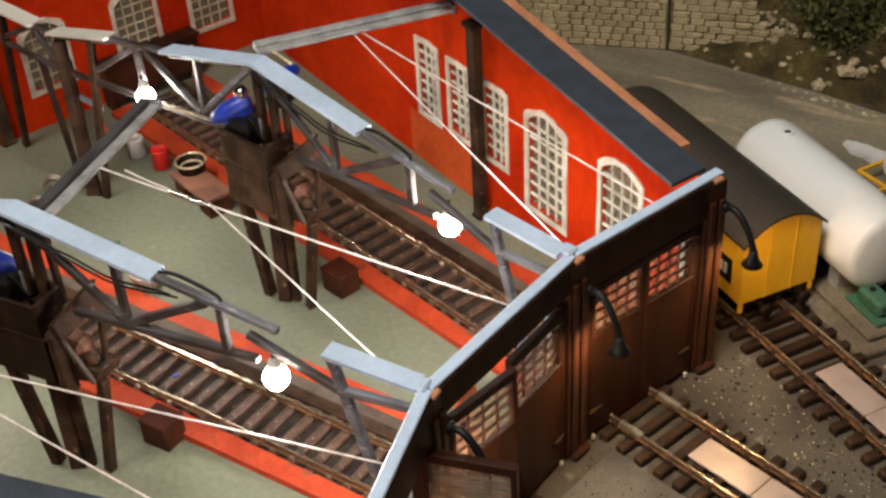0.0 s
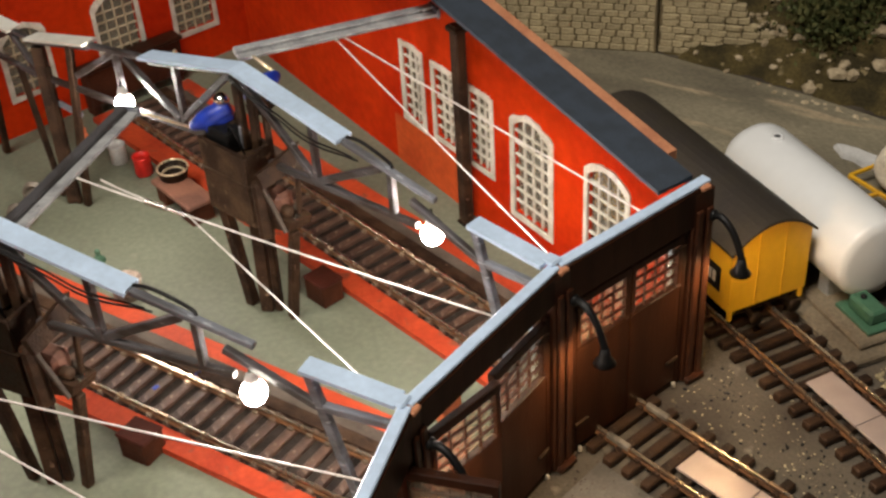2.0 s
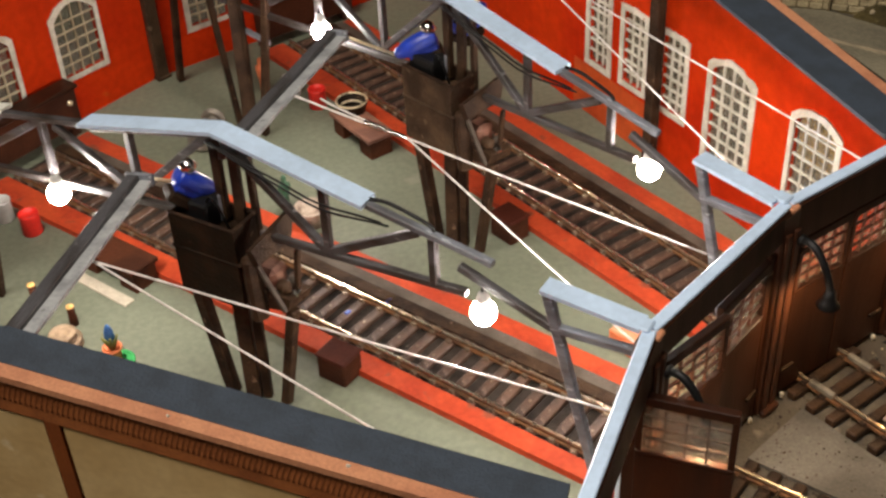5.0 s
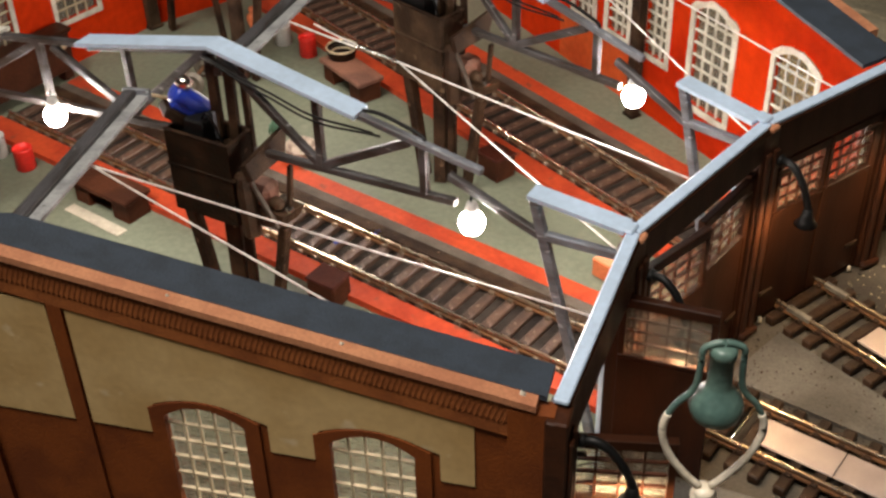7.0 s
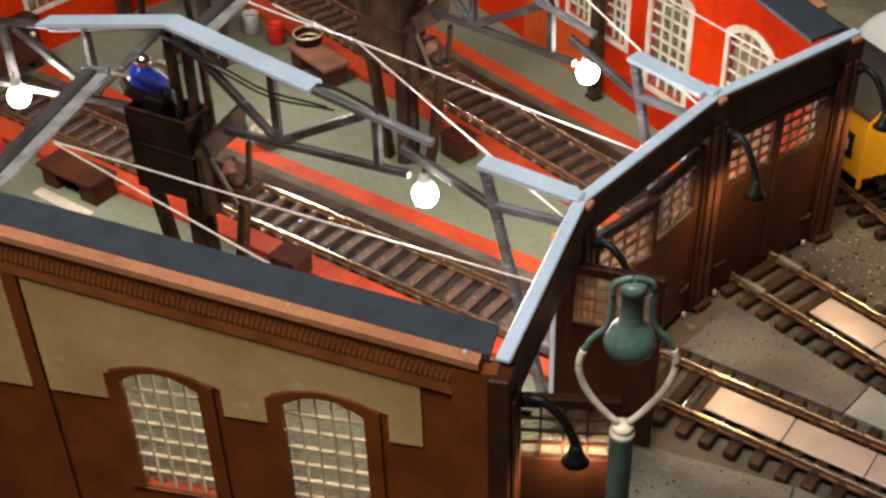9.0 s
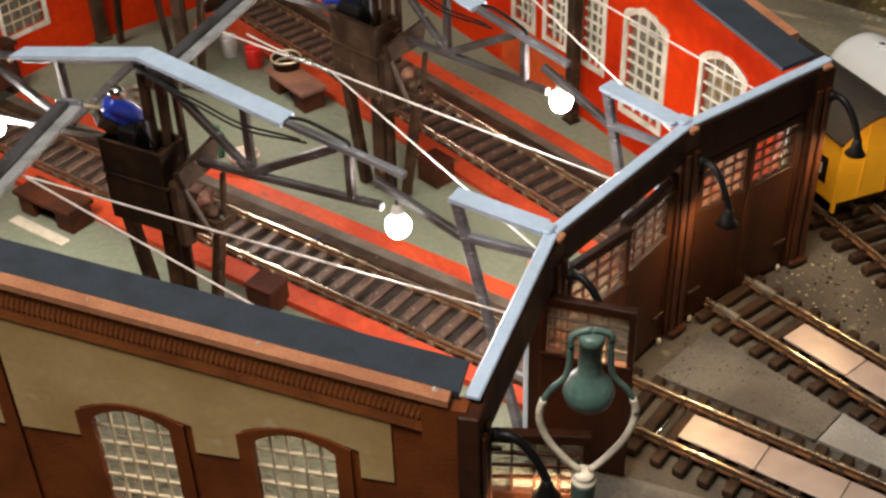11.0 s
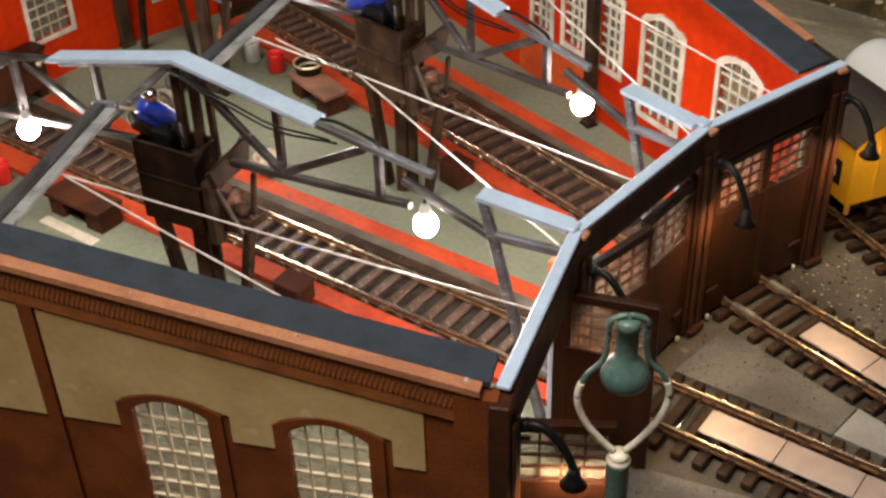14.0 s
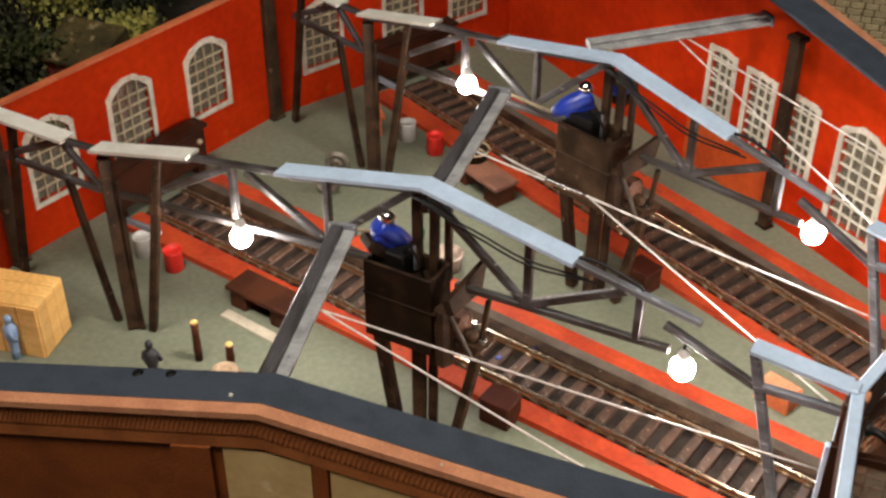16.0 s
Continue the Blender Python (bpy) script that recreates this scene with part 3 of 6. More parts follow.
# back walls, one a stall
BACK_WIN = [(0.0244, 0.0428, 0.0185, 0.0412, 0.0055), (0.0626, 0.0801, 0.0185, 0.0412, 0.0055), (0.0988, 0.1165, 0.0175, 0.0410, 0.0055)]
BACK_WIN3 = [(0.0175, 0.0345, 0.0165, 0.0390, 0.0050), (0.0580, 0.0760, 0.0165, 0.0390, 0.0050), (0.0940, 0.1120, 0.0165, 0.0390, 0.0050)]
count = 8
for name, a, b, inside, wins in (("wall_west_1", BACK[1], BACK[0], 1, BACK_WIN), ("wall_west_2", BACK[2], BACK[1], 1, BACK_WIN), ("wall_west_3", BACK[2], BACK[3], -1, BACK_WIN3)):
    m = along(a, b)
    ln = (b - a).length
    w_ob = thing(name, m, "red painted back wall of the shed", "wall", kind="structure")
    bm = bmesh.new()
    wall_solid(bm, 0.0, ln, min(0, -0.002 * inside), max(0, -0.002 * inside), lambda s: 0.0590, wins)
    part("wall_panel", bm, M["red"], w_ob)
    bm = bmesh.new()
    block(bm, 0.0, ln, min(0.0002 * inside, -0.0022 * inside), max(0.0002 * inside, -0.0022 * inside), 0.0590, 0.0602)
    part("top_edge", bm, M["orange"], w_ob, "orange unpainted top edge")
    for w in wins:
        window("window_%d" % count, m, w, 0.0, -0.002 * inside, 4, 6, "white-framed arched window in a red back wall", rim=0.0020, bars="barbeige", half=0.00024)
        count += 1

# corner pillars of the back wall
for p in BACK[1:3]:
    bm = bmesh.new()
    block(bm, 0.0, 0.0032, -0.0026, 0.0026, 0.0, 0.060, 0.0003)
    block(bm, -0.0005, 0.0040, -0.0032, 0.0032, 0.0, 0.0014, 0.0003)
    one("wall_pillar", bm, M["wornbrown"], along(p, (0, 0, 0)), "dark brown pillar in the corner of the back walls", "pillar", "back wall pillars", "structure")

# pillar of the north wall
bm = bmesh.new()
block(bm, 0.1019, 0.1063, 0.0046, 0.0084, 0.0, 0.0772, 0.0004)
pillar = one("wall_column", bm, M["rust"], Nm, "dark brown iron column against the red wall", "column", kind="structure")
bm = bmesh.new()
block(bm, 0.1012, 0.1072, 0.0038, 0.0093, 0.0748, 0.0767, 0.0004)
ob = part("capital", bm, M["dark"], pillar)
bm = bmesh.new()
block(bm, 0.1013, 0.1069, 0.0041, 0.0090, 0.0, 0.0012, 0.0004)
part("base", bm, M["dark"], pillar)


# ---- front: posts, headers, doors ----
SEG = [along(V[i], V[i + 1]) for i in range(3)]
LEN = [(V[i + 1] - V[i]).length for i in range(3)]
for k in range(4):
    m = along(V[k], (0, 0, 0))
    post = thing("front_post", m, "brown front post with a terracotta cap between the stalls", "post", "front posts", "structure")
    bm = bmesh.new()
    block(bm, -0.0012, 0.0034, -0.0038, 0.0038, 0.0, FRONT_H - 0.0004, 0.0004)
    part("shaft", bm, M["post"], post)
    for y in (-0.0030, 0.0006):
        bm = bmesh.new()
        block(bm, 0.0034, 0.0044, y, y + 0.0024, 0.001, FRONT_H - 0.006, 0.0004)
        part("rib", bm, M["post"], post)
    if k:
        bm = bmesh.new()
        block(bm, 0.0008, 0.0040, -0.0016, 0.0018, FRONT_H - 0.0004, FRONT_H + 0.0011, 0.0004)
        part("cap", bm, M["terracotta"], post, "terracotta coloured cap")
    bm = bmesh.new()
    block(bm, 0.0035, 0.0056, -0.0036, 0.0036, 0.0, 0.0022, 0.0006)
    part("foot", bm, M["post"], post)
    if k in (1, 2):
        bm = bmesh.new()
        block(bm, -0.0026, 0.0016, -0.0022, 0.0022, FRONT_H + 0.0016, FRONT_H + 0.0027, 0.0005)
        part("joint_plate", bm, M["pale"], post, "pale painted joint plate")

for i in range(3):
    ln = LEN[i]
    hd = thing("door_header", SEG[i], "dark brown lintel with a pale painted top over the shed doors", "lintel", "door lintels", "structure")
    bm = bmesh.new()
    end = ln + 0.0018 if i == 2 else ln - 0.0015
    block(bm, 0.0015, end, -0.0030, 0.0006, 0.0585 if i == 1 else 0.0555, FRONT_H + 0.0006, 0.0003)
    part("beam", bm, M["door"], hd)
    bm = bmesh.new()
    block(bm, 0.0005, end + 0.0008, -0.0026, 0.0005, FRONT_H + 0.0006, FRONT_H + 0.0018, 0.0003)
    part("top_rail", bm, M["pale"], hd, "pale blue-grey top rail")
    for x in (0.0045, ln - 0.0065):
        bm = bmesh.new()
        block(bm, x, x + 0.0020, -0.0020, 0.0022, 0.0, 0.0555, 0.0002)
        part("jamb", bm, M["door"], hd)
        bm = bmesh.new()
        block(bm, x, x + 0.0018, 0.0022, 0.0034, 0.0, 0.0550, 0.0002)
        part("edge_strip", bm, M["pale"], hd, "pale painted edge strip")
    bm = bmesh.new()
    block(bm, 0.0040, ln - 0.0040, -0.0016, 0.0030, -0.0008, 0.0009, 0.0003)
    part("threshold", bm, M["dark"], hd)


def shed_door(m, width, turn, mirrored, label):
    """A door leaf hinged at x = 0; turn: degrees it stands ajar outwards."""
    s = -1 if mirrored else 1
    leaf = thing("shed_door", m @ pose(0, 0, 0, 0, 0, -turn * s), label, "door", "shed doors")
    def X(a, b):
        return (a, b) if s > 0 else (-b, -a)
    h = 0.0545
    wz0, wz1 = 0.0378, 0.0518
    a, b = X(0.0, width)
    bm = bmesh.new()
    block(bm, a, b, -0.0014, 0.0002, 0.0018, wz0 - 0.0012, 0.00025)
    part("panel", bm, M["door"], leaf)
    for z0, z1 in ((wz0 - 0.0012, wz0), (wz1, h)):
        a, b = X(0, width)
        bm = bmesh.new()
        block(bm, a, b, -0.0018, 0.0004, z0, z1, 0.0002)
        part("rail", bm, M["door"], leaf)
    for a, b in (X(0, 0.0016), X(width - 0.0016, width)):
        bm = bmesh.new()
        block(bm, a, b, -0.0016, 0.0003, wz0, wz1, 0.00015)
        part("stile", bm, M["door"], leaf)
    a, b = X(0.0016, width - 0.0016)
    for i in range(1, 4):
        x = a + (b - a) * i / 4
        bm = bmesh.new()
        block(bm, x - 0.00022, x + 0.00022, -0.0010, -0.0003, wz0, wz1)
        part("glazing_bar", bm, M["brownwood"], leaf)
        z = wz0 + (wz1 - wz0) * i / 4
        bm = bmesh.new()
        block(bm, a, b, -0.0011, -0.0004, z - 0.00022, z + 0.00022)
        part("glazing_bar", bm, M["brownwood"], leaf)
    bm = bmesh.new()
    block(bm, a, b, -0.0003, -0.0001, wz0, wz1)
    p = part("pane", bm, M["glass"], leaf)
    p.visible_shadow = False
    for z in (0.010, 0.050):
        bm = bmesh.new()
        a, b = X(-0.0006, 0.0045)
        block(bm, a, b, -0.0022, -0.0014, z, z + 0.0012, 0.0002)
        part("hinge", bm, M["rust"], leaf)
    bm = bmesh.new()
    lathe(bm, [(0.0003, 0.0), (0.0006, 0.0002), (0.0006, 0.0018), (0.0002, 0.0021)], 10, (s * 0.0010, -0.0022, 0.0))
    part("pivot_pin", bm, M["scrap"], leaf, "dull pivot pin")


for i, turn, turn2 in ((0, 75, 91), (1, 7, 1), (2, 0, 0)):
    ln = LEN[i]
    w = (ln - 0.0130) / 2 - 0.0002
    tag = "dark brown panelled door leaf with a small-paned window, standing wide ajar" if turn > 20 else "dark brown panelled door leaf with a small-paned window, closed"
    shed_door(SEG[i] @ pose(0.0065, -0.0006, 0), w, turn, False, tag)
    shed_door(SEG[i] @ pose(ln - 0.0065, -0.0006, 0), w, turn2, True, tag)


# gooseneck lamps on the front posts
def goose(m, glow):
    g = thing("gooseneck_lamp", m, "small black gooseneck yard lamp on the shed front", "lamp", "gooseneck lamps")
    bm = bmesh.new()
    lathe(bm, [(0.0004, -0.0004), (0.0017, 0.0), (0.0015, 0.0008), (0.0007, 0.0010)], 10, axis="x")
    part("wall_plate", bm, M["cable"], g)
    bm = bmesh.new()
    tube(bm, smooth_path([(0.0, 0, 0), (0.0028, 0, 0.0006), (0.0058, 0, -0.0010), (0.0086, 0, -0.0046), (0.0104, 0, -0.0086), (0.0108, 0, -0.0102)], 4), 0.0010, 10)
    part("arm", bm, M["cable"], g)
    bm = bmesh.new()
    lathe(bm, [(0.0011, 0.0), (0.0015, -0.0020), (0.0019, -0.0034), (0.0030, -0.0048), (0.0026, -0.0048), (0.0011, -0.0036), (0.0004, -0.0032)], 16, (0.0108, 0, -0.0092))
    shade = part("shade", bm, M["cable"], g)
    bm = bmesh.new()
    lathe(bm, [(0.0002, -0.0036), (0.0008, -0.0038), (0.0011, -0.0048), (0.0009, -0.0055), (0.0003, -0.0059)], 10, (0.0108, 0, -0.0092))
    part("bulb", bm, M[glow], shade, "small glowing bulb")


for i, x, z, glow in ((2, LEN[2] + 0.0020, 0.0580, "warmbulb"), (2, 0.0030, 0.0575, "warmbulb"), (1, 0.0030, 0.0560, "warmbright"), (0, 0.0040, 0.0560, "warmbright")):
    goose(SEG[i] @ pose(x, -0.0046, z, 0, 0, -90), glow)


# ---- tracks ----
bm = bmesh.new()
block(bm, -0.0016, 0.0016, -0.0145, 0.0145, -0.0004, 0.0022, 0.0004)
SLEEPER = mesh_of("sleeper", bm, M["sleeper"])
OUTER = SLEEPER.copy()
OUTER.materials[0] = M["sleeperdark"]
bm = bmesh.new()
for y in (-0.0083, 0.0083):
    for q in (-1, 1):
        block(bm, -0.0009, 0.0009, y + q * 0.0012 - 0.0006, y + q * 0.0012 + 0.0006, 0.0021, 0.0031, 0.0002)
lathe(bm, [(0.0004, 0.0021), (0.0005, 0.0023), (0.0002, 0.0023)], 6)
CHAIR = mesh_of("rail_chair", bm, M["chairmetal"])
OUTER_CHAIR = CHAIR.copy()
OUTER_CHAIR.materials[0] = M["rust"]


def track(deg, off, r0, r1, label):
    m = pose(0, 0, 0, 0, 0, 180 - deg) @ pose(0, -off, 0)
    t = thing("railway_track", m, label, "railway track", "tracks", "structure")
    for y in (-0.0083, 0.0083):
        bm = bmesh.new()
        for a, b in ((-0.0010, 0.0010),):
            block(bm, r0, r1, y + a, y + b, 0.0021, 0.0026)
        block(bm, r0, r1, y - 0.0003, y + 0.0003, 0.0022, 0.0034)
        part("rail_web", bm, M["railside"], t, "rusty rail side")
        bm = bmesh.new()
        block(bm, r0, r1, y - 0.00048, y + 0.00048, 0.0033, 0.0043, 0.00015)
        part("rail_head", bm, M["rail"], t, "bright worn rail head")
    n = int((r1 - r0) / 0.0067)
    rng = random.Random(int(deg * 10) + 50)
    for i in range(n):
        inside = "into" in label and i * 0.0067 > 0.124
        s = piece("sleeper", SLEEPER if inside else OUTER, t, pose(r0 + 0.004 + i * 0.0067 + rng.uniform(-0.0002, 0.0002), rng.uniform(-0.0003, 0.0003), 0, 0, 0, rng.uniform(-0.6, 0.6)))
        piece("rail_chair", CHAIR if inside else OUTER_CHAIR, s, Matrix())
    return t, m


T = []
for i in range(2):
    T.append(track(TRACK_A[i], TRACK_OFF[i], 0.095, 0.484, "brown-sleepered model railway track with worn bright rails running into the shed"))
T.append(track(TRACK_A[2], TRACK_OFF[2], 0.095, 0.60, "brown-sleepered model railway track beside the shed"))

# bright fishplates by the middle door, a tie rod before the near plates
for y in (-0.0083, 0.0083):
    bm = bmesh.new()
    block(bm, 0.2035, 0.2115, y - 0.0009, y + 0.0009, 0.0028, 0.0047, 0.0003)
    part("fishplate", bm, M["wheelgrey"], T[1][0], "worn grey metal fishplate")
bm = bmesh.new()
tube(bm, [(0.1962, -0.0078, 0.0030), (0.1958, 0.0, 0.0030), (0.1962, 0.0078, 0.0030)], 0.0005, 8)
part("tie_rod", bm, M["chrome"], T[0][0], "bright tie rod")

for i in range(2):
    m = T[i][1]
    # bed inside the shed: ash between the sleepers, red side strips, planks on the north side
    bm = bmesh.new()
    block(bm, 0.226, 0.486, -0.0150, 0.0112, 0.0, 0.0006, 0.0001)
    one("track_bed", bm, M["ash"], m, "grey-brown ash bed under the shed track", "track bed", "track beds", "structure")
    for name, lo, hi, z, mm, lb in (("floor_strip", 0.0106, 0.0162, 0.0023, "strip", "red painted strip beside the shed track"),
                                    ("plank_strip", -0.0150, -0.0108, 0.0028, "rust", "dark brown plank beside the shed track"),
                                    ("plank_strip", -0.0195, -0.0152, 0.0022, "plank", "grey plank beside the shed track"),
                                    ("floor_strip", -0.0262, -0.0197, 0.0020, "strip", "red painted strip beside the shed track")):
        bm = bmesh.new()
        d0, d1 = (0.0, 0.0040) if lo > 0 else (0.0, 0.0)
        hexa(bm, [(0.226, lo, 0.0), (0.486, lo, 0.0), (0.486, hi + d1, 0.0), (0.226, hi, 0.0), (0.226, lo, z), (0.486, lo, z), (0.486, hi + d1, z), (0.226, hi, z)])
        one(name, bm, M[mm], m, lb, "floor strip", "floor strips", "structure")
# metal plates between the rails outside
for i, first in enumerate((0.1915, 0.1906, 0.1925)):
    bm = bmesh.new()
    block(bm, 0.0001, 0.0211, -0.0054, 0.0042, 0.0, 0.0008, 0.0002)
    me = mesh_of("track_plate", bm, M["copper"])
    for j in range(5 if i < 2 else 4):
        p = new("track_plate", me)
        p.matrix_world = T[i][1] @ pose(first - 0.0212 * (j + 1), 0, 0.0022)
        tagged(p, "pinkish worn metal plate between the rails", "track plate", "track plates", "structure")

# paving between the tracks outside
def paving(corners, z, label, mm="concrete"):
    bm = bmesh.new()
    lo = [bm.verts.new((*(ray_dir(a) * r)[:2], -0.0006)) for r, a in corners]
    hi = [bm.verts.new((*(ray_dir(a) * r)[:2], z)) for r, a in corners]
    bm.faces.new(hi)
    for i in range(len(lo)):
        bm.faces.new((lo[i], lo[(i + 1) % len(lo)], hi[(i + 1) % len(hi)], hi[i]))
    one("pavement", bm, M[mm], Matrix(), label, "paving", "yard paving", "structure")


paving([(0.209, 3.2), (0.2085, 10.2), (0.1632, 9.2), (0.1632, 4.5)], 0.0006, "grey paving slab between the tracks", "concrete_dark")
paving([(0.1626, 4.5), (0.1626, 9.2), (0.110, 7.4), (0.110, 6.6)], 0.0009, "pale grey paving slab between the tracks")
paving([(0.208, -21.0), (0.211, -8.0), (0.1632, -6.3), (0.1632, -21.0)], 0.0005, "grey paving slab before the shed door", "concrete_dark")
paving([(0.1626, -21.0), (0.1626, -6.3), (0.105, -9.0), (0.105, -24.0)], 0.0008, "grey paving slab before the shed door", "concrete_dark")


# ---- roof trusses of the two inner lines ----
PROFILE = [(0.0, 0.0682), (0.0242, 0.0705), (0.0370, 0.0730), (0.0700, 0.0790), (0.1130, 0.0875), (0.1593, 0.0775), (0.1905, 0.0728), (0.2290, 0.0638), (0.2400, 0.0636), (0.2750, 0.0640)]


def chord(s):
    for (a, za), (b, zb) in zip(PROFILE, PROFILE[1:]):
        if a <= s <= b:
            return za + (zb - za) * (s - a) / (b - a)
    return PROFILE[-1][1]


def plate(bm, cuts, half):
    """A bent flat plate along the chord."""
    for a, b in zip(cuts, cuts[1:]):
        za, zb = chord(a), chord(b)
        hexa(bm, [(a, -half, za), (b, -half, zb), (b, half, zb), (a, half, za), (a, -half, za + 0.0011), (b, -half, zb + 0.0011), (b, half, zb + 0.0011), (a, half, za + 0.0011)])


def truss(m):
    t = thing("roof_truss", m, "weathered dark wooden roof truss with pale grey top plates", "roof truss", "roof trusses")
    for cuts in ((0.0700, 0.1130, 0.1593), (0.1905, 0.2290), (0.2400, 0.2750)):
        bm = bmesh.new()
        plate(bm, cuts, 0.0031)
        if cuts[0] > 0.1:
            part("top_plate", bm, M["cream"], t, "worn cream-white top plate")
        else:
            part("top_plate", bm, M["pale"], t, "pale blue-grey painted top plate")
    bm = bmesh.new()
    plate(bm, (0.0005, 0.0242), 0.0027)
    part("gusset_plate", bm, M["pale"], t, "pale painted end plate")
    def beam(name, a, b, w=0.0021, h=0.0021, mm="beam"):
        bm = bmesh.new()
        bar(bm, (a[0], 0 if len(a) < 3 else a[2], a[1]), (b[0], 0 if len(b) < 3 else b[2], b[1]), w, h, 0.00025)
        part(name, bm, M[mm], t)
    # chords
    for a, b in ((0.0370, 0.0715), (0.1580, 0.1920), (0.2280, 0.2410)):
        beam("top_chord", (a, chord(a) - 0.0004), (b, chord(b) - 0.0004), 0.0020, 0.0018, "beamgrey" if a < 0.1 else "beam")
    for a, b in ((0.0725, 0.1130), (0.1130, 0.1575), (0.1920, 0.2280), (0.2410, 0.2740)):
        beam("top_chord", (a, chord(a) - 0.0012), (b, chord(b) - 0.0012), 0.0018, 0.0020)
    beam("bottom_chord", (0.0440, 0.0618), (0.1040, 0.0592), 0.0019, 0.0020, "beam")
    beam("bottom_chord", (0.1250, 0.0590), (0.2300, 0.0490), 0.0019, 0.0020)
    beam("bottom_chord", (0.2300, 0.0488), (0.2700, 0.0492), 0.0019, 0.0020)
    for s, z0 in ((0.0528, 0.0612), (0.0830, 0.0600), (0.1440, 0.0592), (0.1765, 0.0560)):
        beam("upright", (s, z0), (s, chord(s) - 0.0010))
    for a, b in (((0.1118, 0.0850), (0.0830, 0.0605)), ((0.1165, 0.0852), (0.1440, 0.0605)), ((0.0825, 0.0610), (0.0565, 0.0752)), ((0.0460, 0.0690), (0.0219, 0.0595)),
                 ((0.1715, 0.0735), (0.1460, 0.0595)), ((0.1770, 0.0735), (0.2035, 0.0570)), ((0.2430, 0.0625), (0.2290, 0.0490)), ((0.2430, 0.0625), (0.2690, 0.0500))):
        beam("diagonal", a, b, 0.0019, 0.0022)
    beam("tie", (0.0219, 0.0598), (0.0010, 0.0606), 0.0020, 0.0022, "beamgrey")
    beam("end_leg", (0.0238, 0.0705), (0.0060, 0.0005), 0.0022, 0.0024, "beamgrey")
    beam("knee_brace", (0.0110, 0.0220), (0.0010, 0.0205), 0.0016, 0.0018, "beamgrey")
    # rear trestle
    beam("trestle_post", (0.2262, 0.0615), (0.2215, 0.0005, 0.0042), 0.0042, 0.0040, "rust")
    beam("trestle_post", (0.2222, 0.0545), (0.2185, 0.0005, 0.0034), 0.0014, 0.0024, "rust")
    beam("trestle_leg", (0.2430, 0.0490), (0.2282, 0.0005, 0.0042), 0.0022, 0.0024, "rust")
    beam("trestle_leg", (0.2040, 0.0690), (0.2148, 0.0005, 0.0026), 0.0024, 0.0026, "rust")
    beam("trestle_brace", (0.2243, 0.0405), (0.2075, 0.0400), 0.0016, 0.0020, "beamgrey")
    beam("rear_post", (0.2640, 0.0620), (0.2740, 0.0005), 0.0024, 0.0026, "rust")
    # loose cables slung under the long plate, a thick one lying on the chord past its end
    for a, b, sag in ((0.1150, 0.0660, 0.0030), (0.1165, 0.0640, 0.0046)):
        bm = bmesh.new()
        cuts = [a + (b - a) * i / 12 for i in range(13)]
        tube(bm, [(c, 0.0016 + 0.0005 * math.sin(i), chord(c) - 0.0026 - sag * math.sin(math.pi * i / 12)) for i, c in enumerate(cuts)], 0.0003, 6)
        part("cable", bm, M["cable"], t, "loose black cable")
    bm = bmesh.new()
    tube(bm, smooth_path([(0.0712, -0.0008, chord(0.0712) + 0.0004), (0.0660, -0.0016, chord(0.0660) + 0.0014), (0.0600, -0.0018, chord(0.0600) + 0.0011), (0.0540, -0.0012, chord(0.0540) + 0.0009), (0.0525, -0.0004, chord(0.0525) + 0.0002)], 4), 0.0005, 8)
    part("cable", bm, M["cable"], t, "thick black cable on the chord")
    return t


TR = truss(radial(1))
copy_thing(TR, radial(2))


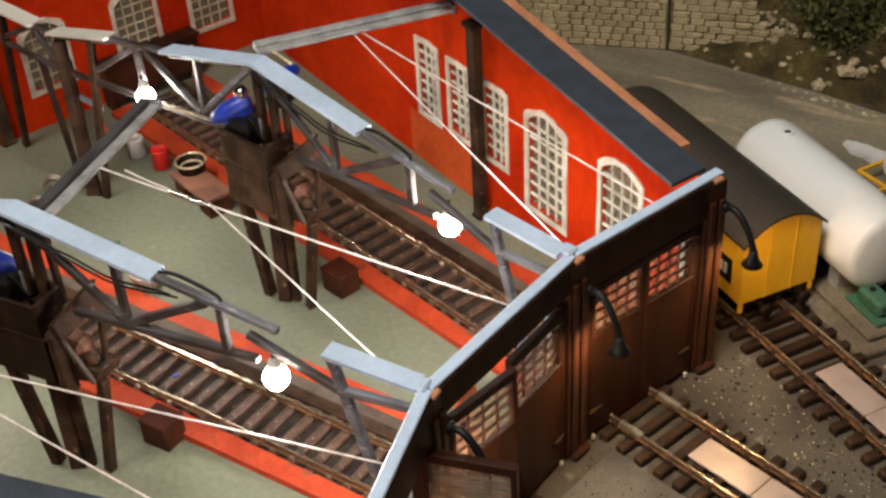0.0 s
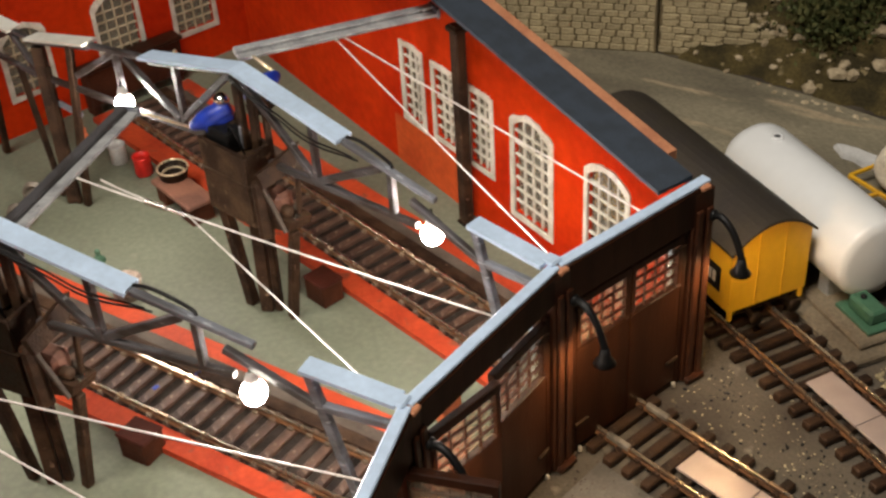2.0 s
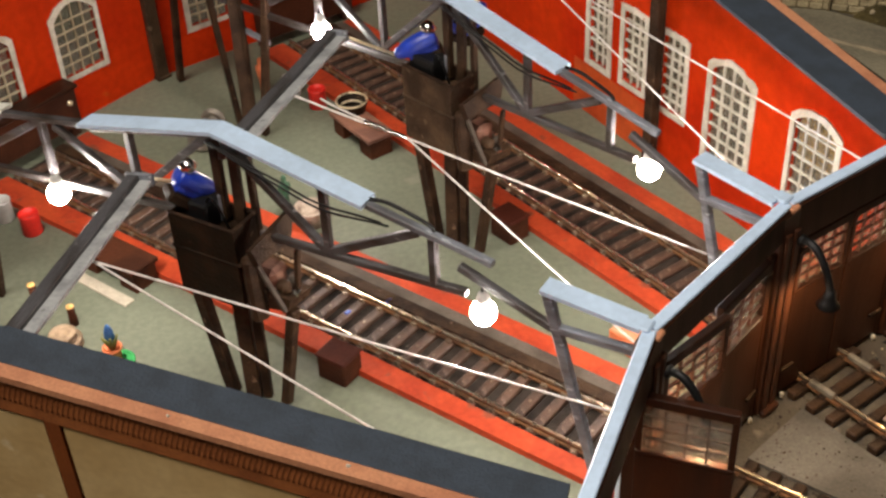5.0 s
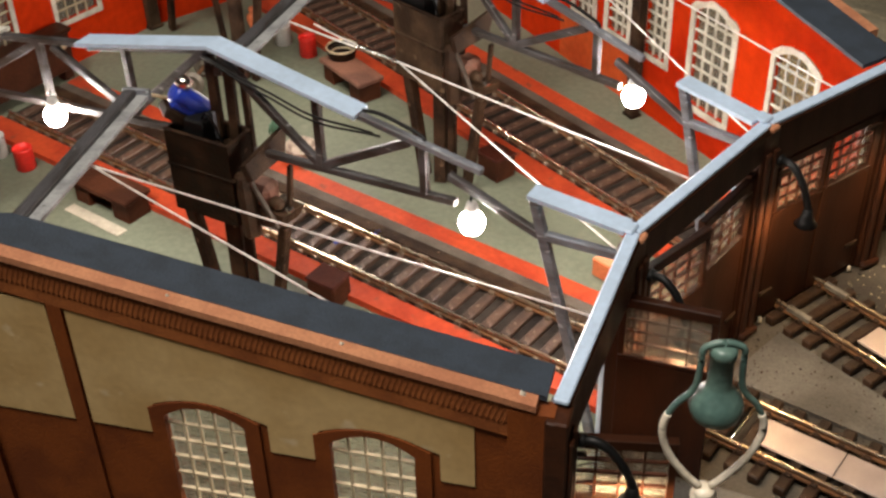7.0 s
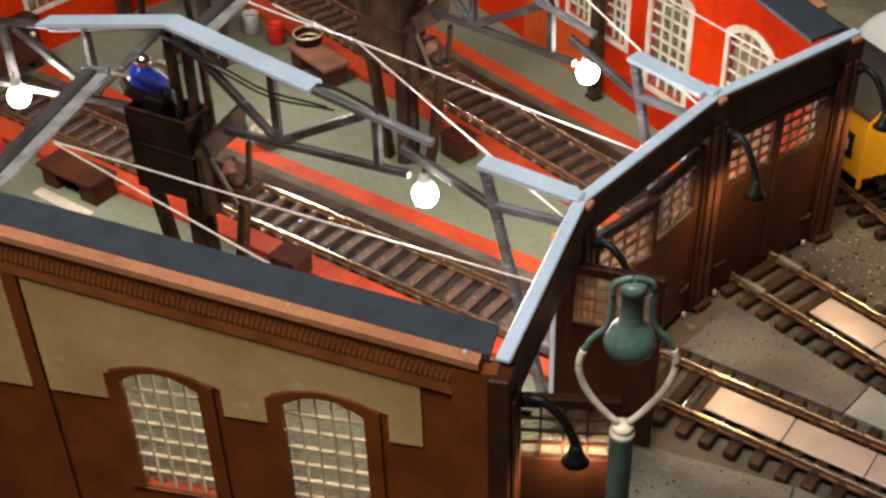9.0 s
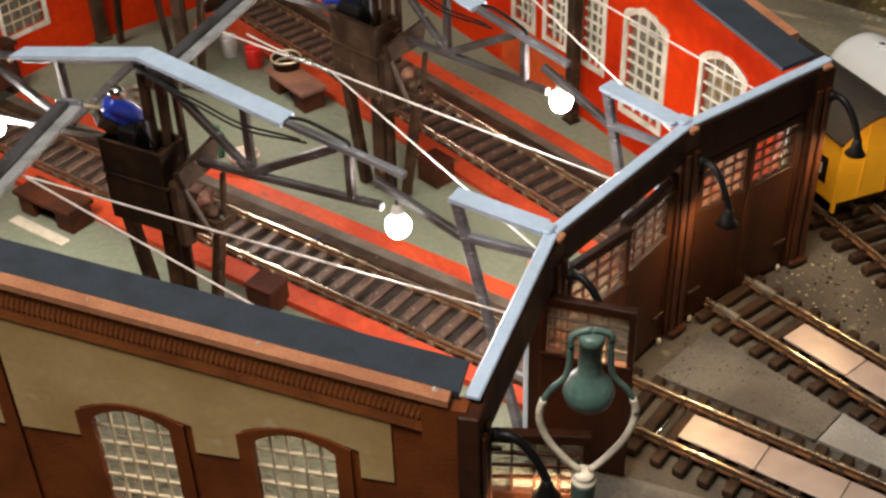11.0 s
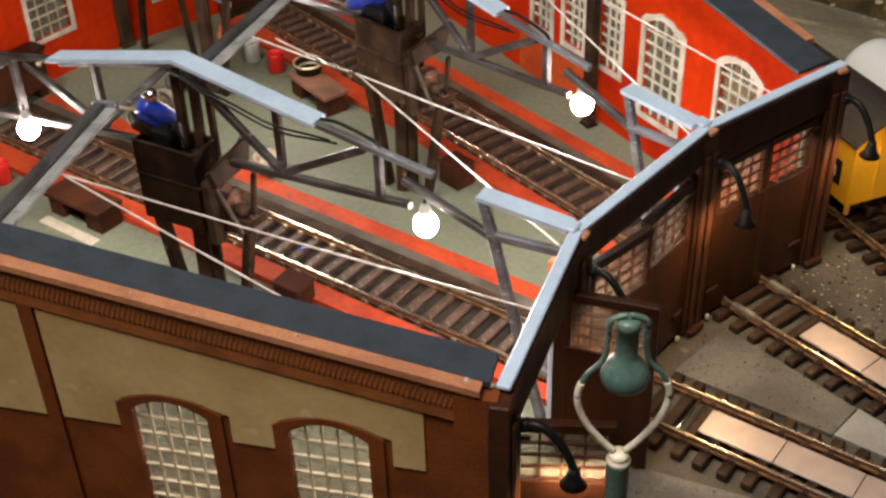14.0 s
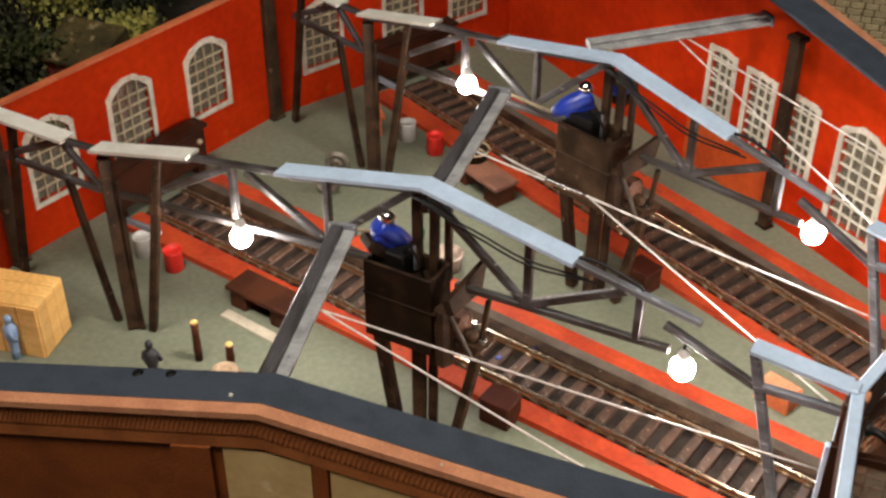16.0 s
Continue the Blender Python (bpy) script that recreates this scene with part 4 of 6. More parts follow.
# tower under the truss, with a box that carries the motor
def tower(m, box):
    t = thing("support_tower", m, "dark iron trestle tower with a tall hollow box", "tower", "support towers")
    for (a, ya, za), (b, yb, zb), w in (((0.1262, 0.004, 0.040), (0.1205, 0.0034, 0.0), 0.0036), ((0.1155, 0.000, 0.040), (0.1140, 0.0024, 0.0), 0.0042), ((0.1120, -0.003, 0.086), (0.1108, 0.0004, 0.0), 0.0026),
                                        ((0.0965, 0.001, 0.038), (0.1045, 0.0000, 0.0), 0.0030), ((0.1165, -0.0015, 0.086), (0.1165, -0.0015, 0.059), 0.0026), ((0.1085, -0.0042, 0.085), (0.1085, -0.0042, 0.056), 0.0020)):
        bm = bmesh.new()
        bar(bm, (a, ya, za), (b, yb, zb + 0.0003), w, w * 0.9, 0.0003)
        part("leg", bm, M["rust"], t)
    x0, x1, y0, y1, z0, z1 = 0.1075, 0.1287, -0.0037, 0.0070, 0.0375, 0.0626
    th = 0.0009
    for name, c in (("box_side", (x0, x1, y1 - th, y1, z0, z1)), ("box_side", (x0, x1, y0, y0 + th, z0, z1)), ("box_end", (x0, x0 + th, y0 + th, y1 - th, z0, z1)), ("box_end", (x1 - th, x1, y0 + th, y1 - th, z0, z1)), ("box_bottom", (x0 + th, x1 - th, y0 + th, y1 - th, z0, z1 - 0.0042))):
        bm = bmesh.new()
        block(bm, *c, 0.0002)
        part(name, bm, M[box], t)
    for c in ((x0, x1, y1 - th, y1 + 0.0002), (x0, x1, y0 - 0.0002, y0 + th), (x0 - 0.0002, x0 + th, y0 + th, y1 - th)):
        bm = bmesh.new()
        block(bm, *c, z1, z1 + 0.0005, 0.0002)
        part("box_rim", bm, M["rust"], t, "worn brown rim")
    bm = bmesh.new()
    block(bm, 0.1172, x1 - 0.0010, y0 + 0.0002, y1 - 0.0022, z1 - 0.0045, z1 + 0.0036, 0.0005)
    part("motor_block", bm, M["cable"], t, "black motor mounting block")
    bm = bmesh.new()
    block(bm, x0 - 0.0012, x1 + 0.0004, y0 - 0.0004, y1 + 0.0004, 0.0520, 0.0528, 0.0003)
    part("box_band", bm, M[box], t)
    # tilted chute board and rusty gear on the front end
    bm = bmesh.new()
    hexa(bm, [(0.1010, 0.0062, 0.0540), (0.1030, 0.0062, 0.0530), (0.1000, -0.0040, 0.0560), (0.0980, -0.0040, 0.0570), (0.1022, 0.0070, 0.0590), (0.1042, 0.0070, 0.0580), (0.1005, -0.0075, 0.0640), (0.0985, -0.0075, 0.0650)])
    part("chute_board", bm, M["rust"], t, "rusty tilted chute board")
    bm = bmesh.new()
    bar(bm, (0.1045, 0.0050, 0.0345), (0.1052, 0.0046, 0.0545), 0.0046, 0.0040, 0.0009)
    part("chute_post", bm, M["rust"], t)
    bm = bmesh.new()
    block(bm, 0.1005, 0.1072, -0.0045, 0.0022, 0.0380, 0.0490, 0.0014)
    part("gear_box", bm, M["pinkwood"], t, "worn pale brown gear box")
    for x, y, z, r, ax, mm in ((0.0985, 0.0008, 0.0445, 0.0020, "x", "rust"), (0.0992, -0.0040, 0.0430, 0.0014, "x", "plank"), (0.0962, -0.0030, 0.0395, 0.0012, "y", "rust")):
        bm = bmesh.new()
        lathe(bm, [(0.0004, -r), (r * 0.7, -r * 0.8), (r, -r * 0.2), (r * 0.85, r * 0.1), (r * 0.95, r * 0.5), (r * 0.5, r), (0.0003, r * 1.1)], 11, (x, y, z), ax)
        part("bearing", bm, M[mm], t)
    bm = bmesh.new()
    bar(bm, (0.0965, 0.0040, 0.0390), (0.1035, 0.0046, 0.0530), 0.0013, 0.0011, 0.0002)
    part("lever", bm, M["plank"], t, "worn grey lever")
    bm = bmesh.new()
    hexa(bm, [(0.0955, -0.0050, 0.0385), (0.1075, -0.0045, 0.0365), (0.1075, 0.0035, 0.0365), (0.0965, 0.0030, 0.0385), (0.0940, -0.0048, 0.0422), (0.1075, -0.0042, 0.0440), (0.1075, 0.0032, 0.0440), (0.0955, 0.0028, 0.0422)])
    part("platform", bm, M["rust"], t)
    bm = bmesh.new()
    bar(bm, (0.0972, -0.0024, 0.0400), (0.0952, -0.0024, 0.0557), 0.0016, 0.0014, 0.0003)
    part("rail_post", bm, M["rust"], t)
    bm = bmesh.new()
    tube(bm, smooth_path([(0.1190, 0.0024, 0.0655), (0.1160, 0.0036, 0.0690), (0.1137, 0.0034, 0.0660), (0.1125, 0.0024, 0.0595)], 4), 0.00038, 6)
    part("cable", bm, M["cable"], t)
    bm = bmesh.new()
    block(bm, 0.1162, 0.1172, -0.0030, 0.0000, 0.0590, 0.0672, 0.0003)
    part("bracket", bm, M["beamgrey"], t, "worn grey bracket")
    bm = bmesh.new()
    block(bm, 0.0945, 0.0968, -0.0016, 0.0010, 0.0420, 0.0436, 0.0005)
    part("clamp", bm, M["chrome"], t, "small bright clamp")
    return t


tower(radial(1), "dark")
tower(radial(2), "wornbrown")


BEAM_END = [Vector((-0.3485, -0.0573, 0.0737)), Vector((-0.3595, 0.0288, 0.0735))]
BEAM_FOOT = [Vector((-0.3125, -0.1260, 0.0795)), ray_dir(-7.4) * 0.3345 + Vector((0, 0, 0.0790))]


def motor(o, d, end, grip=(0.0084, 0.0, 0.0)):
    """o: middle of the housing; d: where its tapered nose points; end: where the drive rod is fixed; grip: its other end, on the housing."""
    m = Matrix.Translation(o) @ d.to_track_quat("X", "Z").to_matrix().to_4x4()
    t = thing("electric_motor", m, "small blue electric motor with a bright end cap", "motor", "drive motors")
    bm = bmesh.new()
    lathe(bm, [(0.0012, -0.0052), (0.0028, -0.0050), (0.0031, -0.0042), (0.0032, 0.0014), (0.0028, 0.0046), (0.0017, 0.0078), (0.0007, 0.0088)], 18, (0, 0, 0), "x")
    part("housing", bm, M["blue"], t)
    bm = bmesh.new()
    block(bm, -0.0046, 0.0050, -0.0027, 0.0027, -0.0036, -0.0004, 0.0007)
    part("cradle", bm, M["blue"], t)
    bm = bmesh.new()
    lathe(bm, [(0.0023, -0.0026), (0.0022, -0.0008), (0.0017, 0.0004), (0.0004, 0.0008)], 16, (-0.0040, 0.0, 0.0046), "z")
    part("end_cap", bm, M["chrome"], t, "bright metal cap")
    bm = bmesh.new()
    block(bm, -0.0050, 0.0036, -0.0036, 0.0034, -0.0064, -0.0034, 0.0006)
    part("bracket", bm, M["dark"], t)
    bm = bmesh.new()
    tube(bm, [grip, m.inverted() @ (end + Vector((0, 0, 0.0006)))], 0.0005, 8)
    part("drive_rod", bm, M["brass"], t, "thin brass rod")


o = radial(1) @ Vector((0.1240, 0.0003, 0.0690))
motor(o, (o - BEAM_END[0]).normalized() - Vector((0, 0, 0.55)), BEAM_END[0], (0.0070, 0.0026, 0.0008))
o = radial(2) @ Vector((0.1262, 0.0008, 0.0685))
motor(o, (BEAM_END[1] - o).normalized() - Vector((0, 0, 0.62)), BEAM_END[1])
BEAM3 = (Vector((-0.3165, 0.1268, 0.0740)), Vector((-0.3516, 0.0679, 0.0760)))
motor(Vector((-0.3322, 0.0564, 0.0749)), Vector((0, 1, 0.13)), Vector((-0.3470, 0.0705, 0.0750)))


# cross beams reaching from each line towards the next
def cross_beam(a, b, web="beam"):
    ln = (b - a).length
    t = thing("cross_beam", Matrix.Translation(a) @ (b - a).to_track_quat("X", "Z").to_matrix().to_4x4(), "weathered grey angle beam across the stall", "beam", "cross beams")
    bm = bmesh.new()
    block(bm, 0.0, ln, -0.0006, 0.0026, -0.0010, 0.0002, 0.0002)
    part("flange", bm, M["beampale"], t, "worn pale grey flange")
    bm = bmesh.new()
    block(bm, 0.0, ln, -0.0040, -0.0006, -0.0012, 0.0014, 0.0003)
    part("web", bm, M[web], t)
    bm = bmesh.new()
    block(bm, -0.0006, 0.0006, -0.0044, 0.0030, -0.0016, 0.0018, 0.0002)
    part("end_plate", bm, M["beamgrey"], t)
    bm = bmesh.new()
    tube(bm, [(ln * 0.5, -0.001, -0.003), (ln * 0.5, -0.003, -0.0042), (ln * 0.5, -0.0036, -0.0028)], 0.0005, 6)
    part("hook", bm, M["chrome"], t)


for far, foot in zip(BEAM_END, BEAM_FOOT):
    cross_beam(far, foot)
cross_beam(*BEAM3, "beampale")


# bracing wires
def wire(points, label, r=0.00027):
    bm = bmesh.new()
    base = Vector(points[0])
    n = 14
    pts = []
    for p, q in zip(points, points[1:]):
        p, q = Vector(p) - base, Vector(q) - base
        for i in range(n):
            u = i / n
            pts.append(p.lerp(q, u) + Vector((0, 0, -0.0003 * 4 * u * (1 - u))))
    pts.append(Vector(points[-1]) - base)
    tube(bm, pts, r, 6)
    one("bracing_wire", bm, M["wire"], Matrix.Translation(base), label, "wire", "bracing wires")


def at_plane(k, s, y, z):
    return radial(k) @ Vector((s, y, z))


LB = "taut pale bracing wire between beam and front post"
H1 = Vector((-0.3310, -0.0872, 0.0744))
H2 = Vector((-0.3440, -0.0077, 0.0760))
knot = Vector((-0.3095, -0.0001, 0.0700))
wire([H1, (-0.2215, -0.0755, 0.0517)], LB)
wire([H1, at_plane(1, 0.0030, 0.001, 0.0415)], LB)
wire([H2, knot], "doubled pale bracing wire tied to a knot", 0.00029)
wire([H2.lerp(knot, 0.26) + Vector((0, 0.0002, 0.0020)), H2.lerp(knot, 0.68) + Vector((0, 0.0002, 0.0004))], "doubled pale bracing wire tied to a knot")
wire([knot, (-0.2232, -0.0206, 0.0531)], LB)
wire([knot, at_plane(2, 0.0190, 0.000, 0.0430)], LB)
wire([BEAM3[1].lerp(BEAM3[0], 0.485) - Vector((0, 0, 0.0022)), (-0.2278, 0.0570, 0.0452)], LB)
wire([BEAM3[1].lerp(BEAM3[0], 0.515) - Vector((0, 0, 0.0014)), (-0.2062, 0.0780, 0.0536)], LB)
bm = bmesh.new()
d = (knot - H2).normalized()
for u0, n, r in ((-0.0130, 9, 0.00085), (-0.0060, 8, 0.00066)):
    for i in range(n):
        u = u0 + i * 0.0007
        lathe_at = [d * u, d * (u + 0.00022), d * (u + 0.00045), d * (u + 0.0007)]
        tube(bm, lathe_at[:3], r, 8)
        tube(bm, lathe_at[2:], r * 0.8, 8)
one("turnbuckle", bm, M["chrome"], Matrix.Translation(knot), "bright coiled turnbuckle joining the bracing wires", "turnbuckle")


# ---- lamps in the trusses ----
def shed_lamp(m):
    t = thing("hanging_lamp", m, "bare bright bulb hung under the roof truss", "lamp", "shed lamps")
    bm = bmesh.new()
    tube(bm, [(0, 0, 0.0078), (0.0002, 0, 0.0060), (0, 0, 0.0046)], 0.0004, 6)
    part("cord", bm, M["cable"], t)
    bm = bmesh.new()
    lathe(bm, [(0.0006, 0.0060), (0.0012, 0.0056), (0.0017, 0.0042), (0.0019, 0.0024), (0.0012, 0.0022)], 12)
    part("socket", bm, M["canwhite"], t)
    bm = bmesh.new()
    lathe(bm, [(0.0002, -0.0034), (0.0010, -0.0033), (0.0018, -0.0029), (0.0024, -0.0023), (0.0028, -0.0016), (0.0031, -0.0006), (0.0031, 0.0003), (0.0029, 0.0011), (0.0025, 0.0018), (0.0020, 0.0024), (0.0015, 0.0029)], 30)
    part("bulb", bm, M["bulb"], t, "glowing white glass bulb")
    return t


SL = shed_lamp(radial(1) @ pose(0.0404, -0.0008, 0.0568))
copy_thing(SL, radial(1) @ pose(0.1725, 0.0036, 0.0533))
copy_thing(SL, radial(2) @ pose(0.0408, -0.0020, 0.0594))
copy_thing(SL, radial(2) @ pose(0.1728, 0.0026, 0.0577))


# ---- floor clutter ----
def cyl_thing(name, x, y, prof, mm, label, cat, group="", z=0.0):
    bm = bmesh.new()
    lathe(bm, prof, 18)
    return one(name, bm, M[mm], pose(x, y, z), label, cat, group)


CAN = [(0.0030, 0.0), (0.0034, 0.0002), (0.0033, 0.0072), (0.0035, 0.0076), (0.0035, 0.0082), (0.0030, 0.0082), (0.0029, 0.0074), (0.0004, 0.0072)]
for x, y, mm, lb in ((-0.4280, 0.0832, "canred", "bright red round can on the shed floor"), (-0.4522, -0.0340, "canred", "bright red round can on the shed floor"),
                     (-0.4430, 0.0846, "canwhite", "pale grey round can on the shed floor"), (-0.4668, -0.0348, "canwhite", "pale grey round can on the shed floor")):
    cyl_thing("can", x, y, CAN, mm, lb, "can", "paint cans")


def workbench(m, tops, label):
    t = thing("workbench", m, label, "workbench", "workbenches")
    bm = bmesh.new()
    block(bm, 0.0, 0.0270, 0.0, 0.0115, 0.0072, 0.0090, 0.0003)
    part("tabletop", bm, M[tops], t)
    for a, b in ((0.0008, 0.0075), (0.0185, 0.0262)):
        bm = bmesh.new()
        block(bm, a, b, 0.0012, 0.0105, 0.0, 0.0072, 0.0003)
        part("pedestal", bm, M["brownwood"], t)
    bm = bmesh.new()
    block(bm, 0.0072, 0.0190, 0.0090, 0.0100, 0.0020, 0.0072)
    part("back_panel", bm, M["brownwood"], t)
    return t


workbench(Matrix.Translation((-0.4225, -0.0380, 0)) @ pose(0, 0, 0, 0, 0, 2.0), "brownwood", "dark brown pedestal workbench beside the shed track")
workbench(Matrix.Translation((-0.4110, 0.0715, 0)) @ pose(0, 0, 0, 0, 0, -16.0), "pinkwood", "worn pinkish-brown workbench beside the shed track")
bm = bmesh.new()
block(bm, -0.016, 0.010, -0.0015, 0.0026, 0.0, 0.0006, 0.0002)
one("card_scrap", bm, M["scrap"], Matrix.Translation((-0.4045, -0.0412, 0)) @ pose(0, 0, 0, 0, 0, 1), "pale beige card strip lying on the shed floor", "card")
RING = [(0.0030, 0.0), (0.0044, 0.0002), (0.0047, 0.0026), (0.0052, 0.0032), (0.0052, 0.0040), (0.0043, 0.0040), (0.0038, 0.0010), (0.0004, 0.0008)]
pot = cyl_thing("pot", -0.4045, 0.0775, [(r * 1.15, z) for r, z in RING], "dark", "dark round iron pot with a bright rim on the workbench", "pot", "pots", 0.0090)
for r, z in ((0.0057, 0.0041), (0.0042, 0.0016)):
    bm = bmesh.new()
    tube(bm, [(r * math.cos(i * math.pi / 12), r * math.sin(i * math.pi / 12), z) for i in range(25)], 0.00042, 6)
    part("rim", bm, M["brass"], pot, "bright worn rim")
cyl_thing("pot", -0.3770, 0.0245, [(0.003, 0), (0.0046, 0.0002), (0.0050, 0.004), (0.0056, 0.0058), (0.0058, 0.0066), (0.0050, 0.0066), (0.0040, 0.0030), (0.0004, 0.0026)], "basin", "worn round zinc tub on the shed floor", "tub", "pots")


def wheelset(m):
    t = thing("wheelset", m, "worn grey iron loose wheelset standing on the shed floor", "wheelset")
    for y in (-0.0078, 0.0066):
        bm = bmesh.new()
        lathe(bm, [(0.0006, 0.0), (0.0016, -0.0003), (0.0017, 0.0), (0.0033, 0.0001), (0.0034, -0.0004), (0.0044, -0.0003), (0.0044, 0.0010), (0.0049, 0.0011), (0.0049, 0.0015), (0.0016, 0.0015), (0.0006, 0.0018)], 20, (0, y, 0.0049), "y")
        part("wheel", bm, M["wheelgrey"], t)
    bm = bmesh.new()
    tube(bm, [(0, -0.0085, 0.0049), (0, 0.0090, 0.0049)], 0.0008, 8)
    part("axle", bm, M["railside"], t)


wheelset(Matrix.Translation((-0.4450, 0.0408, 0)) @ pose(0, 0, 0, 0, 0, 26.6))
for x, y, a, mm in ((-0.3185, -0.0262, -4, "darkred"), (-0.3180, 0.0570, 12, "darkred")):
    bm = bmesh.new()
    block(bm, -0.0050, 0.0050, -0.0042, 0.0042, 0.0, 0.0082, 0.0005)
    ob = one("box", bm, M["brownwood"], Matrix.Translation((x, y, 0)) @ pose(0, 0, 0, 0, 0, -a), "dark reddish-brown box beside the shed track", "box", "floor boxes")
    bm = bmesh.new()
    block(bm, -0.0053, 0.0053, -0.0045, 0.0045, 0.0082, 0.0090, 0.0003)
    part("lid", bm, M["darkred"], ob)
bm = bmesh.new()
block(bm, -0.0060, 0.0060, -0.0040, 0.0040, 0.0, 0.0062, 0.0003)
ob = one("box", bm, M["orange"], Matrix.Translation((-0.2560, 0.0320, 0)) @ pose(0, 0, 0, 0, 0, -9), "orange-brown wooden block on the shed floor", "box", "floor boxes")
bm = bmesh.new()
block(bm, -0.0057, 0.0057, -0.0037, 0.0037, 0.0062, 0.0066, 0.0002)
part("lid", bm, M["terracotta"], ob)

# crate of planks
cr = thing("crate", along((-0.4556, -0.0767, 0), (-0.4495, -0.0905, 0)), "pale wooden plank crate on the shed floor", "crate")
CL, CW, CH = 0.0165, 0.034, 0.0196
bm = bmesh.new()
block(bm, 0.0005, CL - 0.0005, -CW + 0.0005, -0.0005, 0.0004, CH - 0.0005)
part("body", bm, M["crate"], cr)
bm = bmesh.new()
block(bm, 0.0, 0.0053, -0.0003, 0.0005, 0.0, CH, 0.0002)
plank_a = mesh_of("plank", bm, M["crate"])
bm = bmesh.new()
block(bm, 0.0, 0.0053, -CW, 0.0005, -0.0003, 0.0005, 0.0002)
plank_t = mesh_of("plank", bm, M["crate"])
bm = bmesh.new()
block(bm, -0.0005, 0.0003, -0.0065, 0.0, 0.0, CH, 0.0002)
plank_s = mesh_of("plank", bm, M["crate"])
for i in range(3):
    piece("plank", plank_a, cr, pose(0.0055 * i, 0, 0))
    piece("plank", plank_t, cr, pose(0.0055 * i, 0, CH))
for i in range(5):
    piece("plank", plank_s, cr, pose(0, -0.0068 * i, 0))
    piece("plank", plank_s, cr, pose(CL + 0.0002, -0.0068 * i, 0))

for x, y, h in ((-0.4098, -0.0626, 0.0150), (-0.4012, -0.0570, 0.0068)):
    bm = bmesh.new()
    lathe(bm, [(0.0013, 0.0), (0.0014, h * 0.3), (0.0012, h * 0.7), (0.0012, h)], 10)
    ob = one("stake", bm, M["brownwood"], pose(x, y, 0), "short brown wooden stake standing on the shed floor", "stake", "stakes")
    bm = bmesh.new()
    lathe(bm, [(0.0012, 0.0), (0.0013, 0.0004), (0.0003, 0.0006)], 8, (0, 0, h))
    part("end_grain", bm, M["crate"], ob)


# small plain figurines
def figurine(x, y, z, mm, turn, label, size=0.8):
    bm = bmesh.new()
    lathe(bm, [(0.0020, 0.0), (0.0018, 0.004), (0.0019, 0.0085), (0.0027, 0.0110), (0.0028, 0.0150), (0.0018, 0.0168), (0.0009, 0.0175), (0.0015, 0.0184), (0.0016, 0.0198), (0.0009, 0.0210), (0.0002, 0.0212)], 12)
    tube(bm, [(0.0026, 0, 0.0155), (0.0034, 0.0008, 0.0120), (0.0026, 0.0022, 0.0100)], 0.0008, 6)
    tube(bm, [(-0.0026, 0, 0.0155), (-0.0034, 0.0006, 0.0118), (-0.0030, 0.0014, 0.0092)], 0.0008, 6)
    bmesh.ops.scale(bm, vec=(size,) * 3, verts=bm.verts[:])
    one("figurine", bm, M[mm], Matrix.Translation((x, y, z)) @ pose(0, 0, 0, 0, 0, turn), label, "figurine", "figurines")


figurine(-0.4125, -0.0785, 0, "blackcloth", 30, "small plain black painted model figurine")
figurine(-0.4565, -0.0972, 0, "bluecloth", -40, "small plain pale blue painted model figurine")
figurine(-0.4545, 0.0800, 0, "orange", 10, "small plain orange painted model figurine", 0.7)
figurine(-0.3905, 0.0265, 0, "greenpaint", 70, "small plain green painted model figurine", 0.62)
for x, y, z, r in ((-0.3952, -0.0652, 0.0, 0.0056), (-0.3946, -0.0654, 0.0030, 0.0042)):
    bm = bmesh.new()
    lathe(bm, [(0.0010, 0.0002), (r * 0.96, 0.0), (r, 0.0004), (r * 0.96, 0.0009), (r * 0.55, 0.0011), (r * 0.55, 0.0021), (r * 0.96, 0.0022), (r, 0.0026), (r * 0.9, 0.0030), (r * 0.42, 0.0029), (r * 0.36, 0.0012), (0.0004, 0.0010)], 22)
    one("cable_reel", bm, M["reel"], pose(x, y, z), "pale tan wooden reel lying on the shed floor" if z == 0 else "pale tan wooden reel stacked on another", "reel", "cable reels")
bm = bmesh.new()
lathe(bm, [(0.0020, 0.0), (0.0026, 0.0036), (0.0030, 0.0037), (0.0030, 0.0045), (0.0024, 0.0045), (0.0022, 0.0038), (0.0004, 0.0036)], 16)
pot = one("plant_pot", bm, M["orange"], pose(-0.3780, -0.0603, 0.0005), "small orange pot with a blue flower and olive leaves", "pot")
bm = bmesh.new()
lathe(bm, [(0.0010, 0.0060), (0.0016, 0.0085), (0.0014, 0.0105), (0.0008, 0.0122), (0.0002, 0.0130)], 9)
part("flower", bm, M["flowerblue"], pot, "deep blue flower head")
bm = bmesh.new()
for i in range(11):
    a = i * 2.4
    q = 0.7 + 0.3 * (i % 3)
    tube(bm, [(0, 0, 0.0036), (0.0014 * math.cos(a), 0.0014 * math.sin(a), 0.0065), (0.0022 * q * math.cos(a), 0.0022 * q * math.sin(a), 0.0078 + 0.0010 * (i % 3))], 0.0007, 5, 0.0003)
part("leaf_tuft", bm, M["olive"], pot, "olive green leaves")
bm = bmesh.new()
lathe(bm, [(0.0006, 0.0), (0.0050, 0.0), (0.0054, 0.0004), (0.0048, 0.0005), (0.0004, 0.0005)], 20, (0.0014, -0.0004, -0.0005))
part("saucer", bm, M["saucer"], pot, "bright green saucer")

